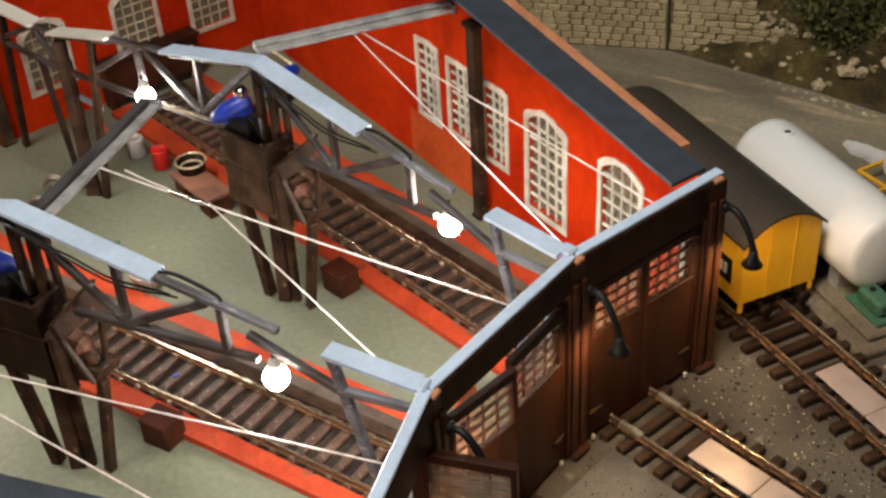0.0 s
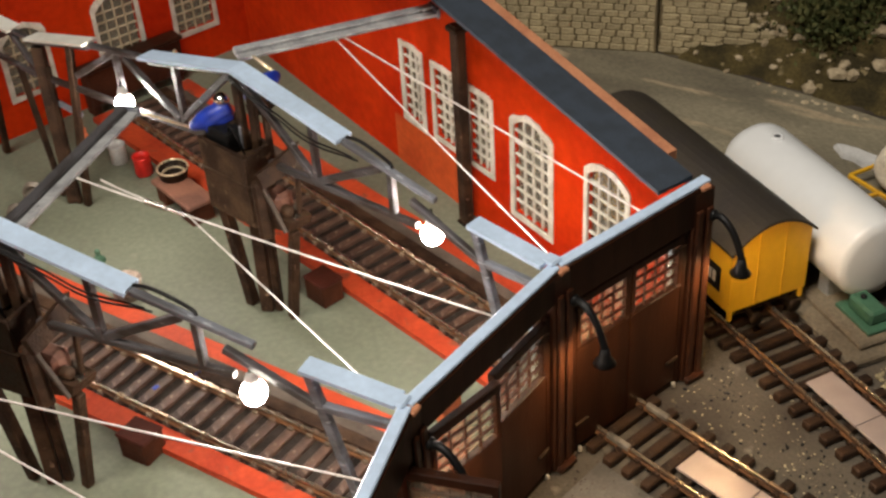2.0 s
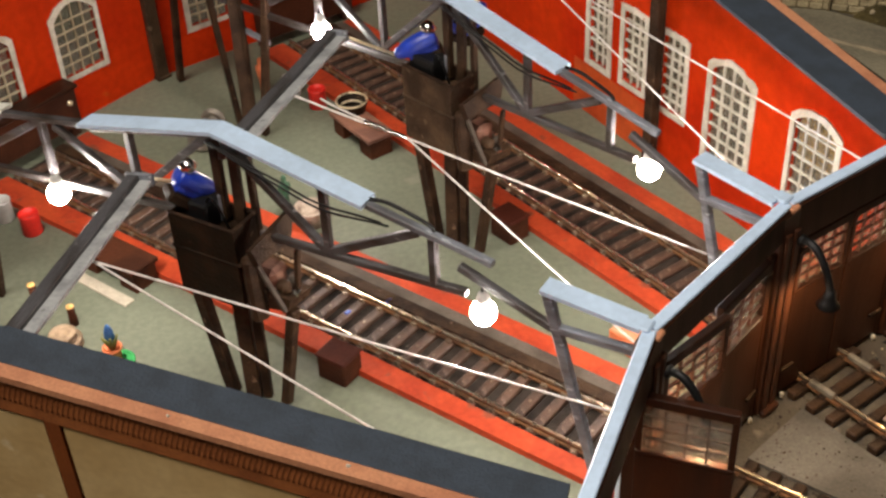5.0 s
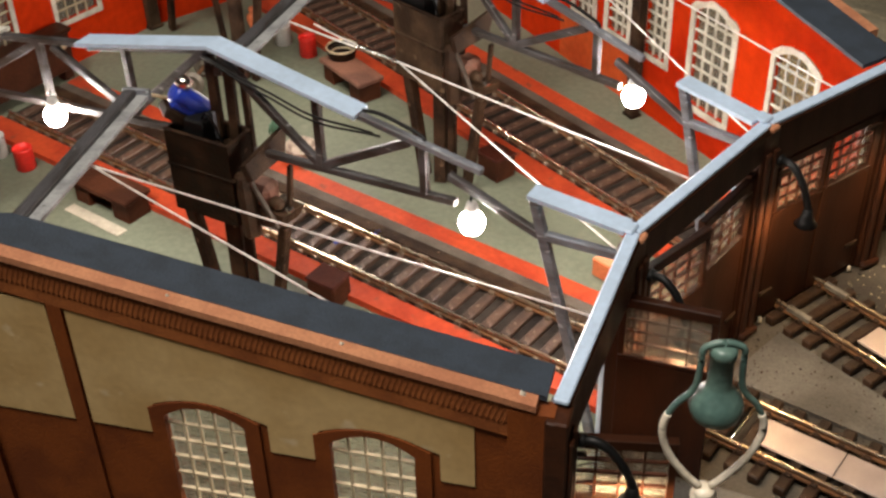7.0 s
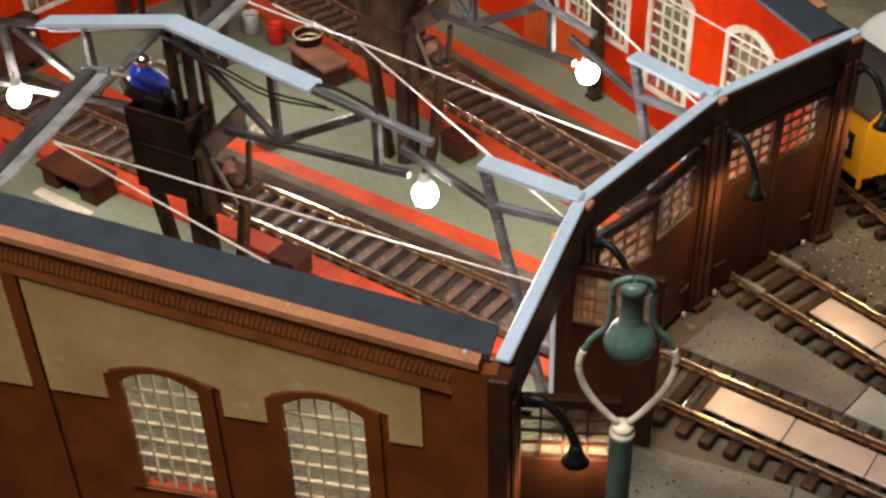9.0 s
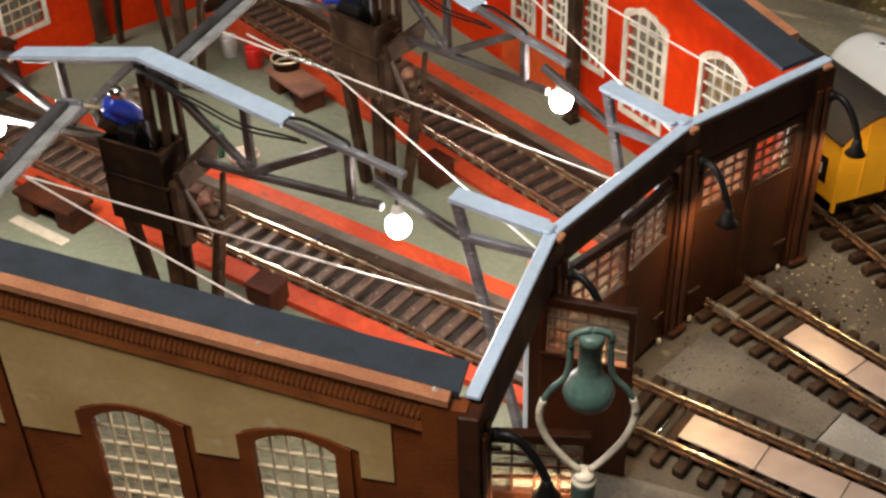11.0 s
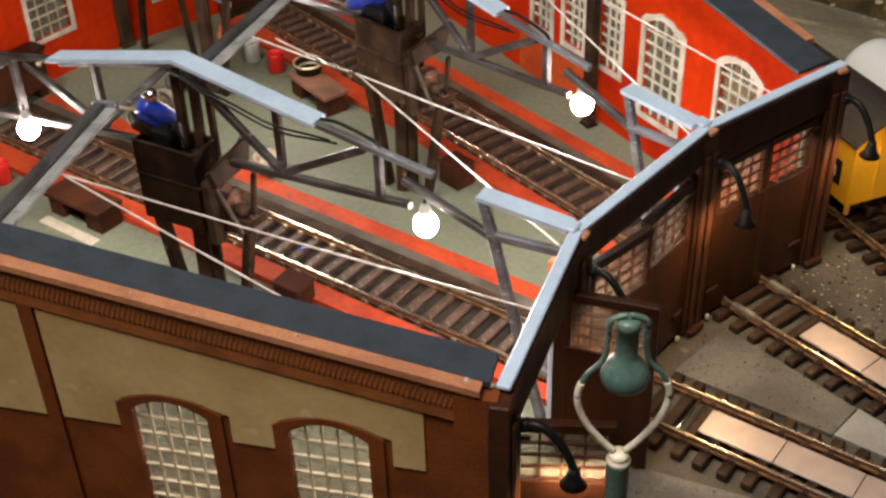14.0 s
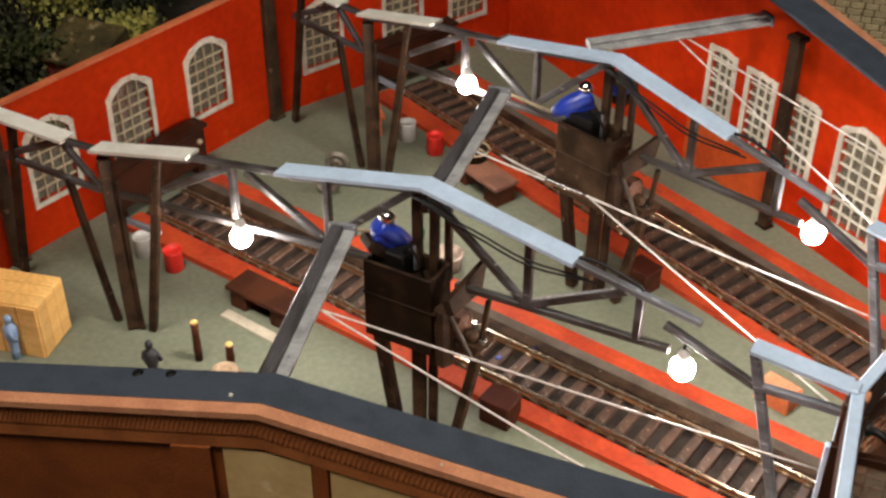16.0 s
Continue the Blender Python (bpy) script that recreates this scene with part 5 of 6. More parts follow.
# dark benches at the ends of the shed tracks
for i in range(2):
    m = T[i][1]
    t = thing("end_bench", m @ pose(0.4880, 0.0, 0.0), "long shallow dark brown cabinet across the end of the shed track", "cabinet", "track end cabinets")
    bm = bmesh.new()
    block(bm, 0.0012, 0.0078, -0.0275, 0.0175, 0.0010 + 0.0030, 0.0195, 0.0005)
    part("body", bm, M["brownwood"], t)
    bm = bmesh.new()
    block(bm, 0.0, 0.0082, -0.0285, 0.0185, 0.0195, 0.0212, 0.0004)
    part("lid", bm, M["door"], t)
    for y in (-0.0265, 0.0135):
        bm = bmesh.new()
        block(bm, 0.0020, 0.0072, y, y + 0.0040, 0.0, 0.0042, 0.0002)
        part("foot", bm, M["brownwood"], t)
    bm = bmesh.new()
    lathe(bm, [(0.0003, -0.0014), (0.0011, -0.0010), (0.0011, 0.0), (0.0003, 0.0004)], 8, (0.0008, -0.0235, 0.0150), "x")
    part("knob", bm, M["brass"], t)


# scraps dropped on the near track, a sack on the bench
for x, y, sx, sy, mm, lb in ((-0.3268, 0.0055, 0.0011, 0.0007, "blue", "small blue scrap lying by the rail"), (-0.3335, -0.0060, 0.0010, 0.0007, "blue", "small blue scrap lying by the rail")):
    bm = bmesh.new()
    block(bm, -sx, sx, -sy, sy, 0.0, 0.0006, 0.0002)
    bmesh.ops.rotate(bm, verts=bm.verts[:], cent=(0, 0, 0), matrix=Matrix.Rotation(x * 900, 3, "Z"))
    one("scrap", bm, M[mm], pose(x, y, 0.0022), lb, "scrap", "track scraps")


# ---- yard: van, tank, lamp, wall, planting ----
VAN = pose(0, 0, 0, 0, 0, 180 - 31.4) @ pose(0.2220, 0.0005, 0)
van = thing("goods_van", VAN, "yellow covered goods van with a dark arched roof", "goods van")
VL, VW = 0.088, 0.0142


def arch(y):
    return 0.0325 + 0.0072 * (1 - (y / 0.0150) ** 2)


bm = bmesh.new()
ys = [-VW + 2 * VW * i / 10 for i in range(11)]
for x0, x1 in ((0.0, VL),):
    lo = [[bm.verts.new((x, y, z)) for y, z in [(-VW, 0.0100)] + [(y, arch(y) - 0.0008) for y in ys] + [(VW, 0.0100)]] for x in (x0, x1)]
    bm.faces.new(lo[0])
    bm.faces.new(lo[1][::-1])
    k = len(lo[0])
    for i in range(k):
        bm.faces.new((lo[0][i], lo[0][(i + 1) % k], lo[1][(i + 1) % k], lo[1][i]))
part("body", bm, M["yellow"], van)
bm = bmesh.new()
for a, b in zip([-0.0152] + ys[1:-1], ys[1:-1] + [0.0152]):
    hexa(bm, [(-0.0012, a, arch(a) - 0.0006), (VL + 0.0012, a, arch(a) - 0.0006), (VL + 0.0012, b, arch(b) - 0.0006), (-0.0012, b, arch(b) - 0.0006),
              (-0.0012, a, arch(a) + 0.0004), (VL + 0.0012, a, arch(a) + 0.0004), (VL + 0.0012, b, arch(b) + 0.0004), (-0.0012, b, arch(b) + 0.0004)])
bmesh.ops.remove_doubles(bm, verts=bm.verts[:], dist=0.00005)
part("roof", bm, M["vanroof"], van, "dark brown arched roof")
for y in (-0.0050, 0.0046):
    bm = bmesh.new()
    block(bm, -0.0003, 0.0002, y, y + 0.0004, 0.0100, 0.0370)
    part("end_batten", bm, M["yellow"], van)
bm = bmesh.new()
block(bm, 0.0010, VL - 0.001, -0.0110, 0.0110, 0.0070, 0.0100, 0.0003)
part("underframe", bm, M["dark"], van)
for y in (-0.0138, 0.0124):
    bm = bmesh.new()
    block(bm, 0.0, 0.0014, y, y + 0.0014, 0.0062, 0.0100, 0.0003)
    part("corner_step", bm, M["yellow"], van)
for y in (-0.0070, 0.0070):
    bm = bmesh.new()
    lathe(bm, [(0.0004, -0.0052), (0.0024, -0.0050), (0.0024, -0.0042), (0.0010, -0.0038), (0.0010, 0.0012)], 14, (0.0, y, 0.0085), "x")
    part("buffer", bm, M["dark"], van)
for x in (0.020, VL - 0.020):
    for y in (-0.0086, 0.0072):
        bm = bmesh.new()
        lathe(bm, [(0.0006, 0.0), (0.0054, 0.0), (0.0056, 0.0014), (0.0006, 0.0016)], 18, (x, y, 0.0098 - 0.0001), "y")
        part("wheel", bm, M["dark"], van)
bm = bmesh.new()
block(bm, 0.0050, 0.0150, VW, VW + 0.0003, 0.0150, 0.0240, 0.0001)
pn = part("notice_board", bm, M["cable"], van, "black framed notice")
for x in (0.0072, 0.0094, 0.0116):
    bm = bmesh.new()
    block(bm, x, x + 0.0015, VW + 0.0002, VW + 0.0005, 0.0176, 0.0214, 0.0001)
    part("mark", bm, M["canwhite"], pn, "pale illegible mark")

TA, TB = Vector((-0.2235, 0.1770, 0.0208)), Vector((-0.1640, 0.1362, 0.0208))
tank = thing("storage_tank", Matrix.Translation(TA) @ (TB - TA).to_track_quat("X", "Z").to_matrix().to_4x4(), "smooth off-white cylindrical storage tank lying on cradles", "tank")
TL_ = (TB - TA).length
bm = bmesh.new()
lathe(bm, [(0.0010, 0.0), (0.0060, 0.0005), (0.0102, 0.0020), (0.0130, 0.0052), (0.0136, 0.0085), (0.0137, TL_ / 2), (0.0136, TL_ - 0.0020), (0.0128, TL_ - 0.0006), (0.0100, TL_), (0.0010, TL_ + 0.0006)], 36, (0, 0, 0), "x")
part("shell", bm, M["tank"], tank)
bm = bmesh.new()
lathe(bm, [(0.0020, 0.0), (0.0022, 0.0010), (0.0014, 0.0012), (0.0012, 0.0004), (0.0003, 0.0004)], 14, (0.0165, 0, 0.0133))
hat = part("hatch", bm, M["tank"], tank)
bm = bmesh.new()
lathe(bm, [(0.0004, 0.0), (0.0011, 0.0001), (0.0011, 0.0005), (0.0003, 0.0006)], 12, (0.0165, 0, 0.0138))
part("hatch_hole", bm, M["cable"], hat, "dark hatch opening")
for x in (0.012, TL_ - 0.014):
    bm = bmesh.new()
    block(bm, x, x + 0.005, -0.0095, 0.0095, -0.0214, -0.0095, 0.0004)
    part("cradle", bm, M["concrete"], tank)

sl = pose(-0.1660, 0.1270, 0, 0, 0, -35)
t = thing("stone_plinth", sl, "two-step worn grey stone plinth in the yard", "plinth")
for c in ((-0.022, 0.016, -0.0115, 0.0140, -0.0008, 0.0020), (-0.018, 0.012, -0.0060, 0.0115, 0.0020, 0.0042)):
    bm = bmesh.new()
    block(bm, *c, 0.0006)
    part("step", bm, M["plinth"], t)
t = thing("valve_box", sl @ pose(0.0010, 0.0035, 0.0042), "small green valve box on the stone plinth", "valve box")
bm = bmesh.new()
block(bm, -0.0085, 0.0085, -0.0050, 0.0050, 0.0, 0.0014, 0.0003)
part("base_plate", bm, M["greenpaint"], t)
bm = bmesh.new()
block(bm, -0.0055, 0.0060, -0.0030, 0.0035, 0.0014, 0.0062, 0.0008)
part("housing", bm, M["greenpaint"], t)
bm = bmesh.new()
lathe(bm, [(0.0004, 0), (0.0010, 0.0001), (0.0010, 0.0008), (0.0003, 0.0009)], 10, (-0.002, 0, 0.0062))
part("cap", bm, M["cable"], t)

t = thing("drum_trailer", pose(-0.1862, 0.2030, 0), "thin yellow-framed trailer carrying a cream drum in the yard", "trailer")
J, K, N, O = (Vector(p) - Vector((-0.1855, 0.1990, 0)) for p in ((-0.1926, 0.1973, 0.0060), (-0.1850, 0.2115, 0.0060), (-0.1700, 0.1859, 0.0060), (-0.1628, 0.1990, 0.0060)))
for a, b in ((J, K), (J, N), (N, O), (K, O), (J.lerp(N, 0.55) - Vector((0.0042, 0.0064, 0)), J.lerp(N, 0.55))):
    bm = bmesh.new()
    bar(bm, a, b, 0.0013, 0.0013, 0.0002)
    part("bar", bm, M["yellow"], t)
for p in (J, K, N, O):
    bm = bmesh.new()
    bar(bm, (p.x, p.y, 0.0), (p.x, p.y, 0.0064), 0.0012, 0.0012, 0.0002)
    part("leg", bm, M["yellow"], t)
bm = bmesh.new()
lathe(bm, [(0.0010, -0.0034), (0.0080, -0.0034), (0.0094, -0.0030), (0.0096, -0.0022), (0.0074, -0.0018), (0.0074, 0.0018), (0.0096, 0.0022), (0.0094, 0.0030), (0.0010, 0.0034)], 28, (0.0096, 0.0026, 0.0116), "y")
part("drum", bm, M["ivory"], t, "cream drum")

bm = bmesh.new()
rng = random.Random(4)
ring = [(0.0105 * math.cos(a) * (1 + rng.uniform(-0.2, 0.2)), 0.0042 * math.sin(a) * (1 + rng.uniform(-0.25, 0.25))) for a in [i * math.pi / 8 for i in range(16)]]
lo = [bm.verts.new((x * 1.05, y * 1.05, 0)) for x, y in ring]
hi = [bm.verts.new((x * 0.9, y * 0.9, 0.0022)) for x, y in ring]
bm.faces.new(hi)
for i in range(16):
    bm.faces.new((lo[i], lo[(i + 1) % 16], hi[(i + 1) % 16], hi[i]))
one("plaster_patch", bm, M["whitepowder"], pose(-0.1965, 0.2235, -0.0006, 0, 0, -20), "rough patch of white plaster on the road", "plaster patch")

# yard lamp on a green post with an ivory loop
gl = thing("yard_lamp", pose(-0.1568, -0.1190, 0), "green enamel yard lamp on a post with an ivory loop bracket", "yard lamp")
bm = bmesh.new()
lathe(bm, [(0.0042, -0.0008), (0.0042, 0.0010), (0.0026, 0.0026), (0.0018, 0.0060), (0.0017, 0.1032), (0.0018, 0.1037)], 18)
part("post", bm, M["green"], gl)
bm = bmesh.new()
lathe(bm, [(0.0016, 0.0), (0.0018, 0.0002), (0.0018, 0.0007), (0.0014, 0.0010), (0.0015, 0.0012), (0.0015, 0.0018), (0.0007, 0.0022)], 18, (0, 0, 0.1035))
part("collar", bm, M["ivory"], gl, "ivory collar")
turn = Matrix.Rotation(radians(36), 4, "Z")


for s in (-1, 1):
    bm = bmesh.new()
    tube(bm, [turn @ p for p in smooth_path([(s * 0.0008, 0, 0.1058), (s * 0.0026, 0, 0.1078), (s * 0.0049, 0, 0.1112), (s * 0.0062, 0, 0.1146), (s * 0.0064, 0, 0.1172), (s * 0.0059, 0, 0.1192)])], 0.00052, 10)
    arm = part("loop_arm", bm, M["ivory"], gl, "ivory loop arm")
    bm = bmesh.new()
    tube(bm, [turn @ p for p in smooth_path([(s * 0.0060, 0, 0.1190), (s * 0.0050, 0, 0.1209), (s * 0.0034, 0, 0.1228), (s * 0.0028, 0, 0.1246), (s * 0.0026, 0, 0.1276), (s * 0.0025, 0, 0.1300), (s * 0.0014, 0, 0.1308), (s * 0.0002, 0, 0.1311)])], 0.00044, 8)
    part("strut", bm, M["green"], arm)
bm = bmesh.new()
lathe(bm, [(0.0006, 0.1180), (0.0020, 0.1183), (0.0031, 0.1193), (0.0035, 0.1206), (0.0032, 0.1219), (0.0024, 0.1230), (0.0018, 0.1238), (0.0016, 0.1244), (0.0015, 0.1288), (0.0017, 0.1290), (0.0017, 0.1301), (0.0013, 0.1305), (0.0004, 0.1306)], 28)
part("lantern", bm, M["green"], gl)

# stone retaining wall
WA, WB = Vector((-0.470, 0.2020, 0)), Vector((-0.3006, 0.2651, 0))
WM = along(WA, WB)
WLEN = (WB - WA).length
wall = thing("wall_stone", WM, "weathered grey-brown stone block retaining wall", "stone wall", kind="structure")
bm = bmesh.new()
block(bm, 0, WLEN, 0.0004, 0.012, -0.002, 0.058)
part("backing", bm, M["mortar"], wall)
rng = random.Random(11)
row_h = 0.0031
near, rest = [], []
for r in range(18):
    x = -rng.uniform(0, 0.006)
    while x < WLEN:
        w = rng.uniform(0.0044, 0.0074)
        a, b = max(x, 0), min(x + w, WLEN)
        if b - a > 0.002:
            (near if a > WLEN - 0.090 else rest).append((a + 0.00016, b - 0.00016, r * row_h + 0.00016, (r + 1) * row_h - 0.00016, rng.uniform(0, 0.0004)))
        x += w
shapes = {}
for a, b, z0, z1, d in near:
    key = int((b - a) / 0.0005)
    if key not in shapes:
        bm = bmesh.new()
        block(bm, 0, key * 0.0005, 0, 0.003, 0, z1 - z0, 0.0003)
        shapes[key] = mesh_of("stone", bm, M["stone"])
    piece("stone", shapes[key], wall, pose(a, -d, z0))
bm = bmesh.new()
for a, b, z0, z1, d in rest:
    block(bm, a, b, -d, 0.003, z0, z1)
if rest:
    ob = part("stone_rest", bm, M["stone"], wall)
    tagged(ob, kind="stuff")
bm = bmesh.new()
block(bm, WLEN - 0.0006, WLEN + 0.0004, -0.0008, 0.004, -0.002, 0.058, 0.0002)
part("end_pier", bm, M["mortar"], wall)


# the wall runs on lower, broken down towards the bank
low = along((-0.3000, 0.2660, 0), (-0.2480, 0.2830, 0))
wall = thing("wall_stone_low", low, "crumbling lower end of the grey-brown stone wall", "stone wall", kind="structure")
bm = bmesh.new()
hexa(bm, [(0, 0.0014, -0.002), (0.052, 0.0014, -0.002), (0.052, 0.010, -0.002), (0, 0.010, -0.002), (0, 0.0014, 0.050), (0.052, 0.0014, 0.001), (0.052, 0.010, 0.001), (0, 0.010, 0.050)])
part("backing", bm, M["mortar"], wall)
rng = random.Random(14)
for r in range(16):
    x = rng.uniform(0, 0.002)
    while x < 0.050:
        w = rng.uniform(0.0044, 0.0074)
        key = round(w / 0.0005)
        if (r + 0.4) * row_h < 0.051 * (1 - x / 0.056):
            if key not in shapes:
                bm = bmesh.new()
                block(bm, 0, key * 0.0005, 0, 0.003, 0, row_h - 0.0006, 0.0004)
                shapes[key] = mesh_of("stone", bm, M["stone"])
            piece("stone", shapes[key], wall, pose(x, 0.0005 - rng.uniform(0, 0.0007), r * row_h - 0.0002, rng.uniform(-1, 1), rng.uniform(-2, 2), rng.uniform(-2, 2)))
        x += w + 0.0003


# rough bank beyond the wall, one uneven sheet
def bank_height(x, y):
    e = y - (0.2665 + 0.10 * (x + 0.30) * -1.0 if x > -0.30 else 0.2665)
    n = noise.noise(Vector((x * 60, y * 60, 1.3))) * 0.006 + noise.noise(Vector((x * 160, y * 160, 4.1))) * 0.0026
    if e < 0:
        return -0.0035 + n * 0.35
    return -0.0010 + min(e * 0.55, 0.05) + n


bm = bmesh.new()
nx, ny = 110, 60
grid = [[bm.verts.new((-0.2985 + 0.34 * i / nx, 0.205 + 0.26 * j / ny, bank_height(-0.2985 + 0.34 * i / nx, 0.205 + 0.26 * j / ny))) for j in range(ny + 1)] for i in range(nx + 1)]
for i in range(nx):
    for j in range(ny):
        bm.faces.new((grid[i][j], grid[i + 1][j], grid[i + 1][j + 1], grid[i][j + 1])).smooth = True
one("bank", bm, M["earth"], Matrix(), "rough mossy earth bank with rubble behind the road", "bank", kind="structure")

bm = bmesh.new()
ro = [(-0.50, 0.150), (-0.245, 0.150), (-0.12, 0.205), (-0.02, 0.235), (-0.02, 0.262), (-0.16, 0.250), (-0.230, 0.2600), (-0.3006, 0.2652), (-0.470, 0.2022), (-0.50, 0.20)]
lo = [bm.verts.new((x, y, -0.0008)) for x, y in ro]
hi = [bm.verts.new((x, y, -0.0002)) for x, y in ro]
bm.faces.new(hi)
for i in range(len(ro)):
    bm.faces.new((lo[i], lo[(i + 1) % len(ro)], hi[(i + 1) % len(ro)], hi[i]))
one("road", bm, M["road"], Matrix(), "dusty grey-brown road with pale wheel streaks below the stone wall", "road", kind="structure")


def rubble(name, spots, sizes, mm, label, seed, kind="stuff"):
    rng = random.Random(seed)
    bm = bmesh.new()
    for x, y, z in spots(rng):
        if name == "stone_chips":
            z = bank_height(x, y)
        r = rng.uniform(*sizes)
        v = bmesh.ops.create_icosphere(bm, subdivisions=1, radius=r)["verts"]
        sq = Vector((rng.uniform(0.7, 1.4), rng.uniform(0.7, 1.2), rng.uniform(0.5, 0.9)))
        for p in v:
            p.co = Vector((p.co.x * sq.x, p.co.y * sq.y, p.co.z * sq.z)) * rng.uniform(0.8, 1.15) + Vector((x, y, z))
    one(name, bm, M[mm], Matrix(), label, "rubble", kind=kind)


rubble("rubble", lambda g: [(x, y, bank_height(x, y)) for x, y in [(g.uniform(-0.295, -0.16), g.uniform(0.245, 0.33)) for _ in range(130)]], (0.0008, 0.0030), "rock", "scattered pale rubble stones on the bank", 5)
rubble("kerb_stones", lambda g: [(-0.2530 + 0.0022 * i + g.uniform(-0.002, 0.002), 0.2572 - 0.00022 * i + g.gauss(0, 0.0018), -0.0006) for i in range(24)] + [(-0.272 + 0.0030 * i + g.uniform(-0.0015, 0.0015), 0.2790 - 0.00003 * i * i + g.gauss(0, 0.0016), 0.001) for i in range(14)], (0.0004, 0.0018), "rock", "line of small broken stones along the road edge", 15)
rubble("stone_chips", lambda g: [(-0.270 + 0.034 * u + g.gauss(0, 0.0022), 0.2920 - 0.014 * u + g.gauss(0, 0.0022), 0.0) for u in [g.random() for _ in range(46)]], (0.0004, 0.0015), "rock", "pale stone chips strewn along the bank", 19)
rubble("boulders", lambda g: [(x, y, bank_height(x, y) + 0.001) for x, y in ((-0.222, 0.268), (-0.2165, 0.270), (-0.214, 0.292), (-0.2075, 0.276), (-0.262, 0.300), (-0.255, 0.312))], (0.0035, 0.0055), "rock", "pale cream boulders on the mossy bank", 8)


def grains(g):
    out = []
    for _ in range(420):
        a, r = g.uniform(17.5, 27.5), g.uniform(0.10, 0.212)
        p = ray_dir(a) * r
        if g.random() < 0.35 + 0.65 * (abs(a - 22.5) < 3):
            out.append((p.x, p.y, -0.0004))
    for _ in range(170):
        a, r = g.uniform(33.5, 48), g.uniform(0.10, 0.20)
        p = ray_dir(a) * r
        out.append((p.x, p.y, -0.0004))
    return out


rubble("grit", grains, (0.00018, 0.00045), "grit", "pale yellowish grit strewn over the dark yard ground", 6)
rubble("dark_grit", lambda g: [(p[0] + g.uniform(-0.004, 0.004), p[1] + g.uniform(-0.004, 0.004), p[2]) for p in grains(g)][:220], (0.0002, 0.0005), "cable", "black grit strewn over the yard ground", 7)


gx, gy = ray_dir(29.8), Vector((math.sin(radians(29.8)), math.cos(radians(29.8)), 0))
rubble("gravel", lambda g: [tuple(gx * g.uniform(0.105, 0.187) + gy * (0.0175 + abs(g.gauss(0, 0.011))) + Vector((0, 0, -0.0002))) for _ in range(650)], (0.0005, 0.0011), "gravel", "pale olive gravel spread beside the track", 31)
rubble("dirt", lambda g: [((ray_dir(a) * r).x, (ray_dir(a) * r).y, 0.0007) for a, r in [(g.uniform(2.5, 12.0), g.triangular(0.12, 0.215, 0.21)) for _ in range(240)] + [(g.uniform(-20, -7), g.triangular(0.12, 0.21, 0.2)) for _ in range(200)]], (0.00012, 0.00036), "rust", "dark dirt crumbs strewn over the yard paving", 9)


# bushes: stems and many small leaves
def bush(x, y, z, rad, n, mm, seed, label, tall=1.0):
    rng = random.Random(seed)
    t = thing("bush", pose(x, y, z), label, "bush", "bushes")
    bm = bmesh.new()
    tips = []
    for i in range(9):
        d = Vector((rng.uniform(-1, 1), rng.uniform(-1, 1), rng.uniform(0.5, 1.4) * tall)).normalized()
        tip = d * rad * rng.uniform(0.55, 0.95)
        tube(bm, [(0, 0, -0.004), tip * 0.5 + Vector((0, 0, rad * 0.1)), tip], 0.0009, 5, 0.0003)
        tips.append(tip)
    part("stem", bm, M["bark"], t)
    verts, faces = [], []
    for i in range(n):
        c = rng.choice(tips) + Vector((rng.gauss(0, 1), rng.gauss(0, 1), rng.gauss(0, 0.8))) * rad * 0.30
        if c.z < -0.002:
            c.z = abs(c.z) * 0.5
        e = Euler((rng.uniform(0, 6.3), rng.uniform(0, 6.3), rng.uniform(0, 6.3))).to_matrix()
        s = rng.uniform(0.0009, 0.0020)
        k = len(verts)
        for p in ((-1, 0, 0), (0, -0.6, 0.15), (1, 0, 0), (0, 0.6, 0.15)):
            verts.append(c + e @ (Vector(p) * s))
        faces += [(k, k + 1, k + 2), (k, k + 2, k + 3)]
    me = bpy.data.meshes.new("leaves")
    me.from_pydata(verts, [], faces)
    me.materials.append(M[mm])
    ob = new("leaves", me)
    ob.parent = t


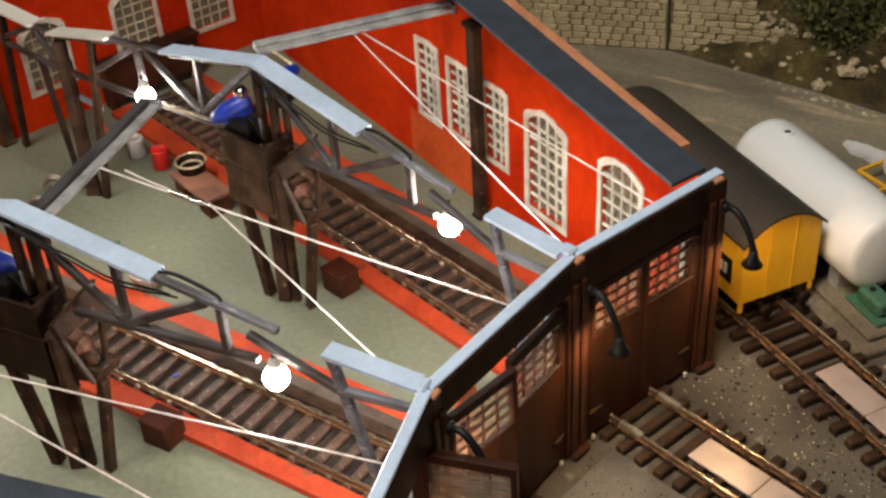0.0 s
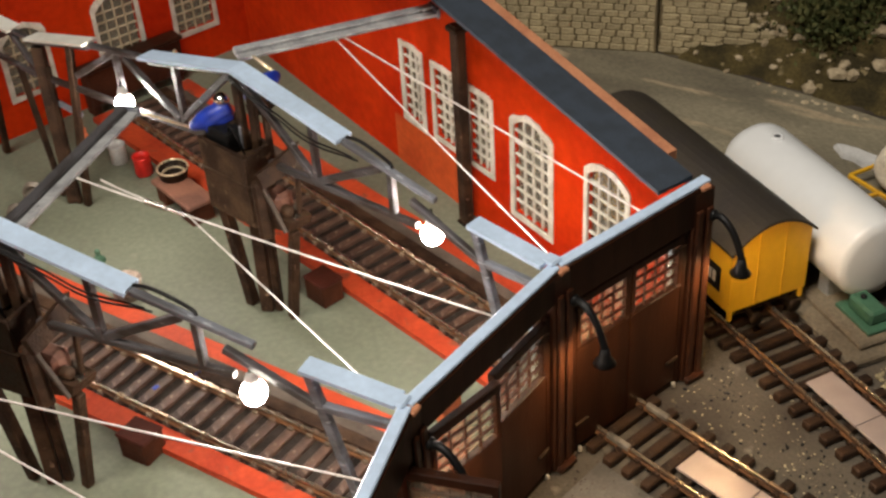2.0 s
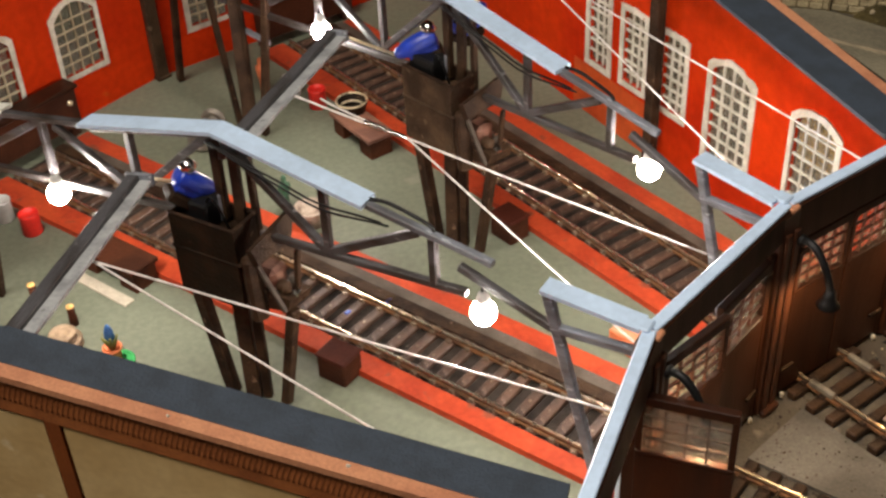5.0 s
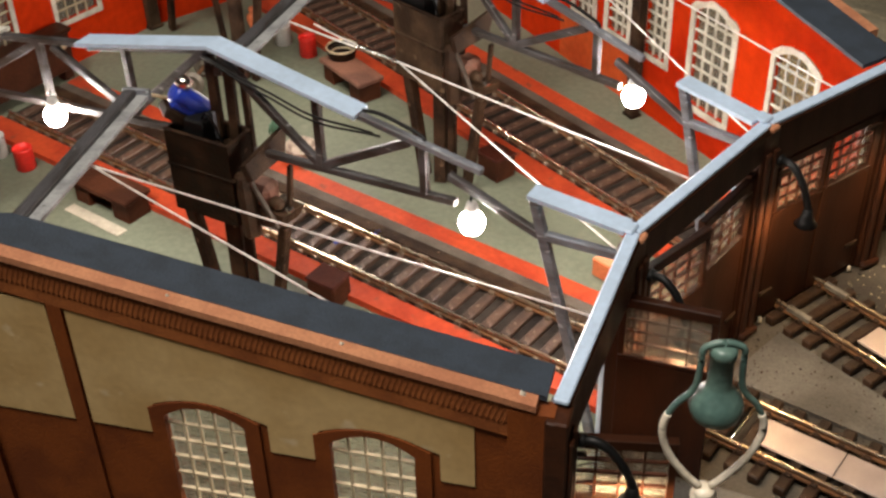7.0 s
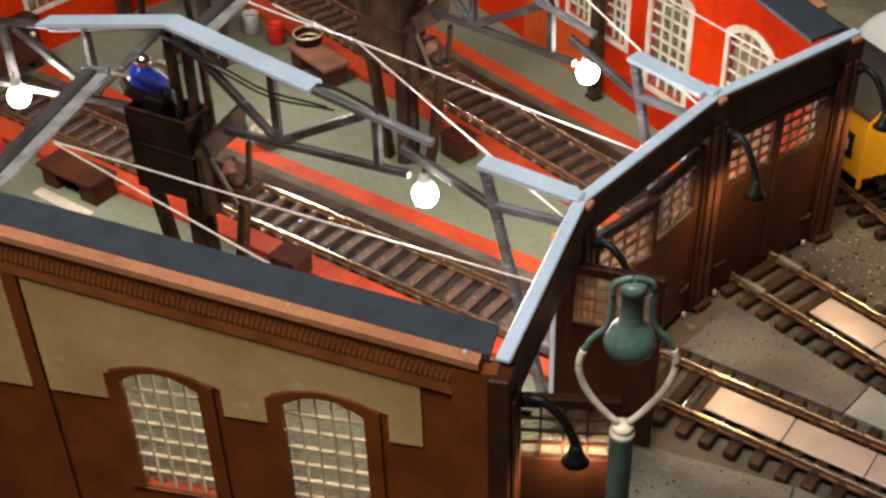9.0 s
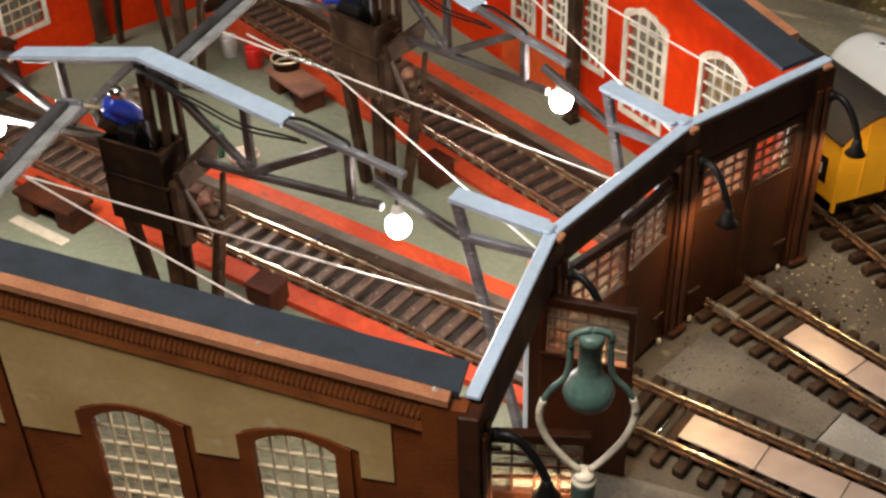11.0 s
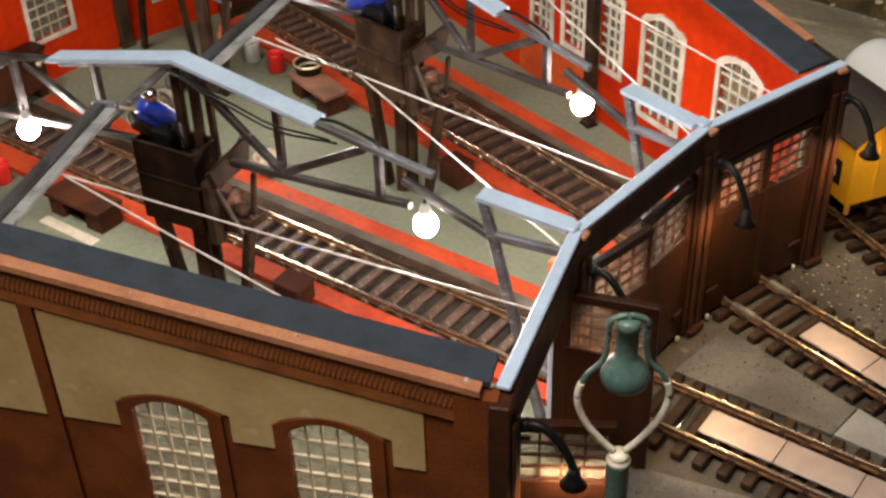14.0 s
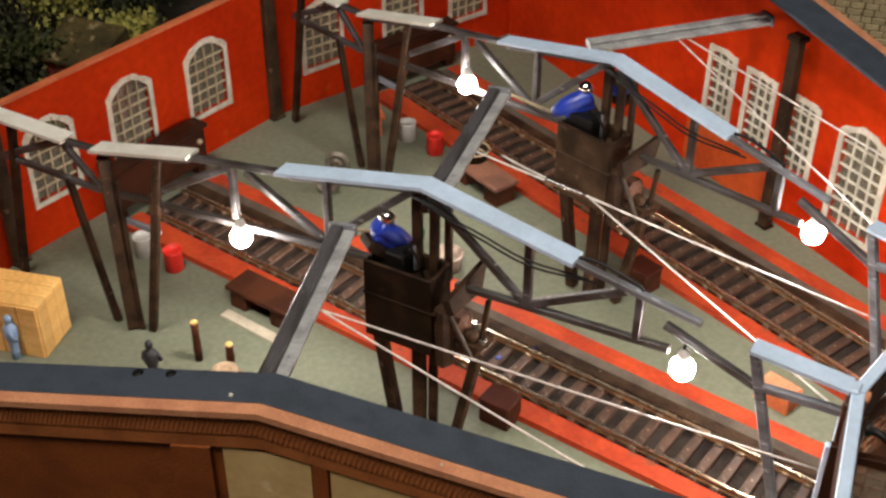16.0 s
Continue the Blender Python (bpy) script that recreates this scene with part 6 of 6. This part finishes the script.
bush(-0.2330, 0.2960, 0.012, 0.022, 3600, "leaf", 21, "dark olive-green bush on the rocky bank", 0.8)
bush(-0.2130, 0.3120, 0.016, 0.018, 2200, "leaf", 22, "dark olive-green bush on the rocky bank", 0.8)
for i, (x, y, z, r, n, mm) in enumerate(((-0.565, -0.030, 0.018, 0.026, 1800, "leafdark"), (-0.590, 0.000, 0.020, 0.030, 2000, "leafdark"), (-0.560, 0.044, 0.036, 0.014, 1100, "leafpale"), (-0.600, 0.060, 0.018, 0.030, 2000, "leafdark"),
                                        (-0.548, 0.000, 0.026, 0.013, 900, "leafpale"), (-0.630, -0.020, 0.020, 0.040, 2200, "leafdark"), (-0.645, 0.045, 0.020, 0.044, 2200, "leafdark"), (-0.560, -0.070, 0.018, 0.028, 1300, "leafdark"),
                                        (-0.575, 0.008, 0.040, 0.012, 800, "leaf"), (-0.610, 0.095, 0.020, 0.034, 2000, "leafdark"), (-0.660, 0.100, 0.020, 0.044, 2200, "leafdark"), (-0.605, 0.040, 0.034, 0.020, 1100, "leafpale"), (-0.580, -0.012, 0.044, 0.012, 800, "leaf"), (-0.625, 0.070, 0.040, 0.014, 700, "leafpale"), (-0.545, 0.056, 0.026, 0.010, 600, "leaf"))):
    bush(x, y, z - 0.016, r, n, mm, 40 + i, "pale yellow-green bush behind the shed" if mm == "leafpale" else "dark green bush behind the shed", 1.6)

hut = thing("hut", pose(-0.5500, 0.0290, -0.0050, 0, 0, 14), "small red-brown hut with a mossy dark roof behind the shed", "hut")
bm = bmesh.new()
hexa(bm, [(-0.024, -0.016, -0.0008), (0.0, -0.016, -0.0008), (0.0, 0.006, -0.0008), (-0.024, 0.006, -0.0008), (-0.024, -0.016, 0.0330), (0.0, -0.016, 0.0330), (0.0, 0.006, 0.0330), (-0.024, 0.006, 0.0330)])
part("body", bm, M["hutred"], hut)
bm = bmesh.new()
hexa(bm, [(-0.027, -0.018, 0.0330), (0.002, -0.018, 0.0330), (0.002, 0.008, 0.0330), (-0.027, 0.008, 0.0330), (-0.027, -0.018, 0.0340), (0.002, -0.018, 0.0340), (0.002, 0.006, 0.0420), (-0.027, 0.006, 0.0420)])
part("roof", bm, M["earth"], hut, "mossy dark roof")
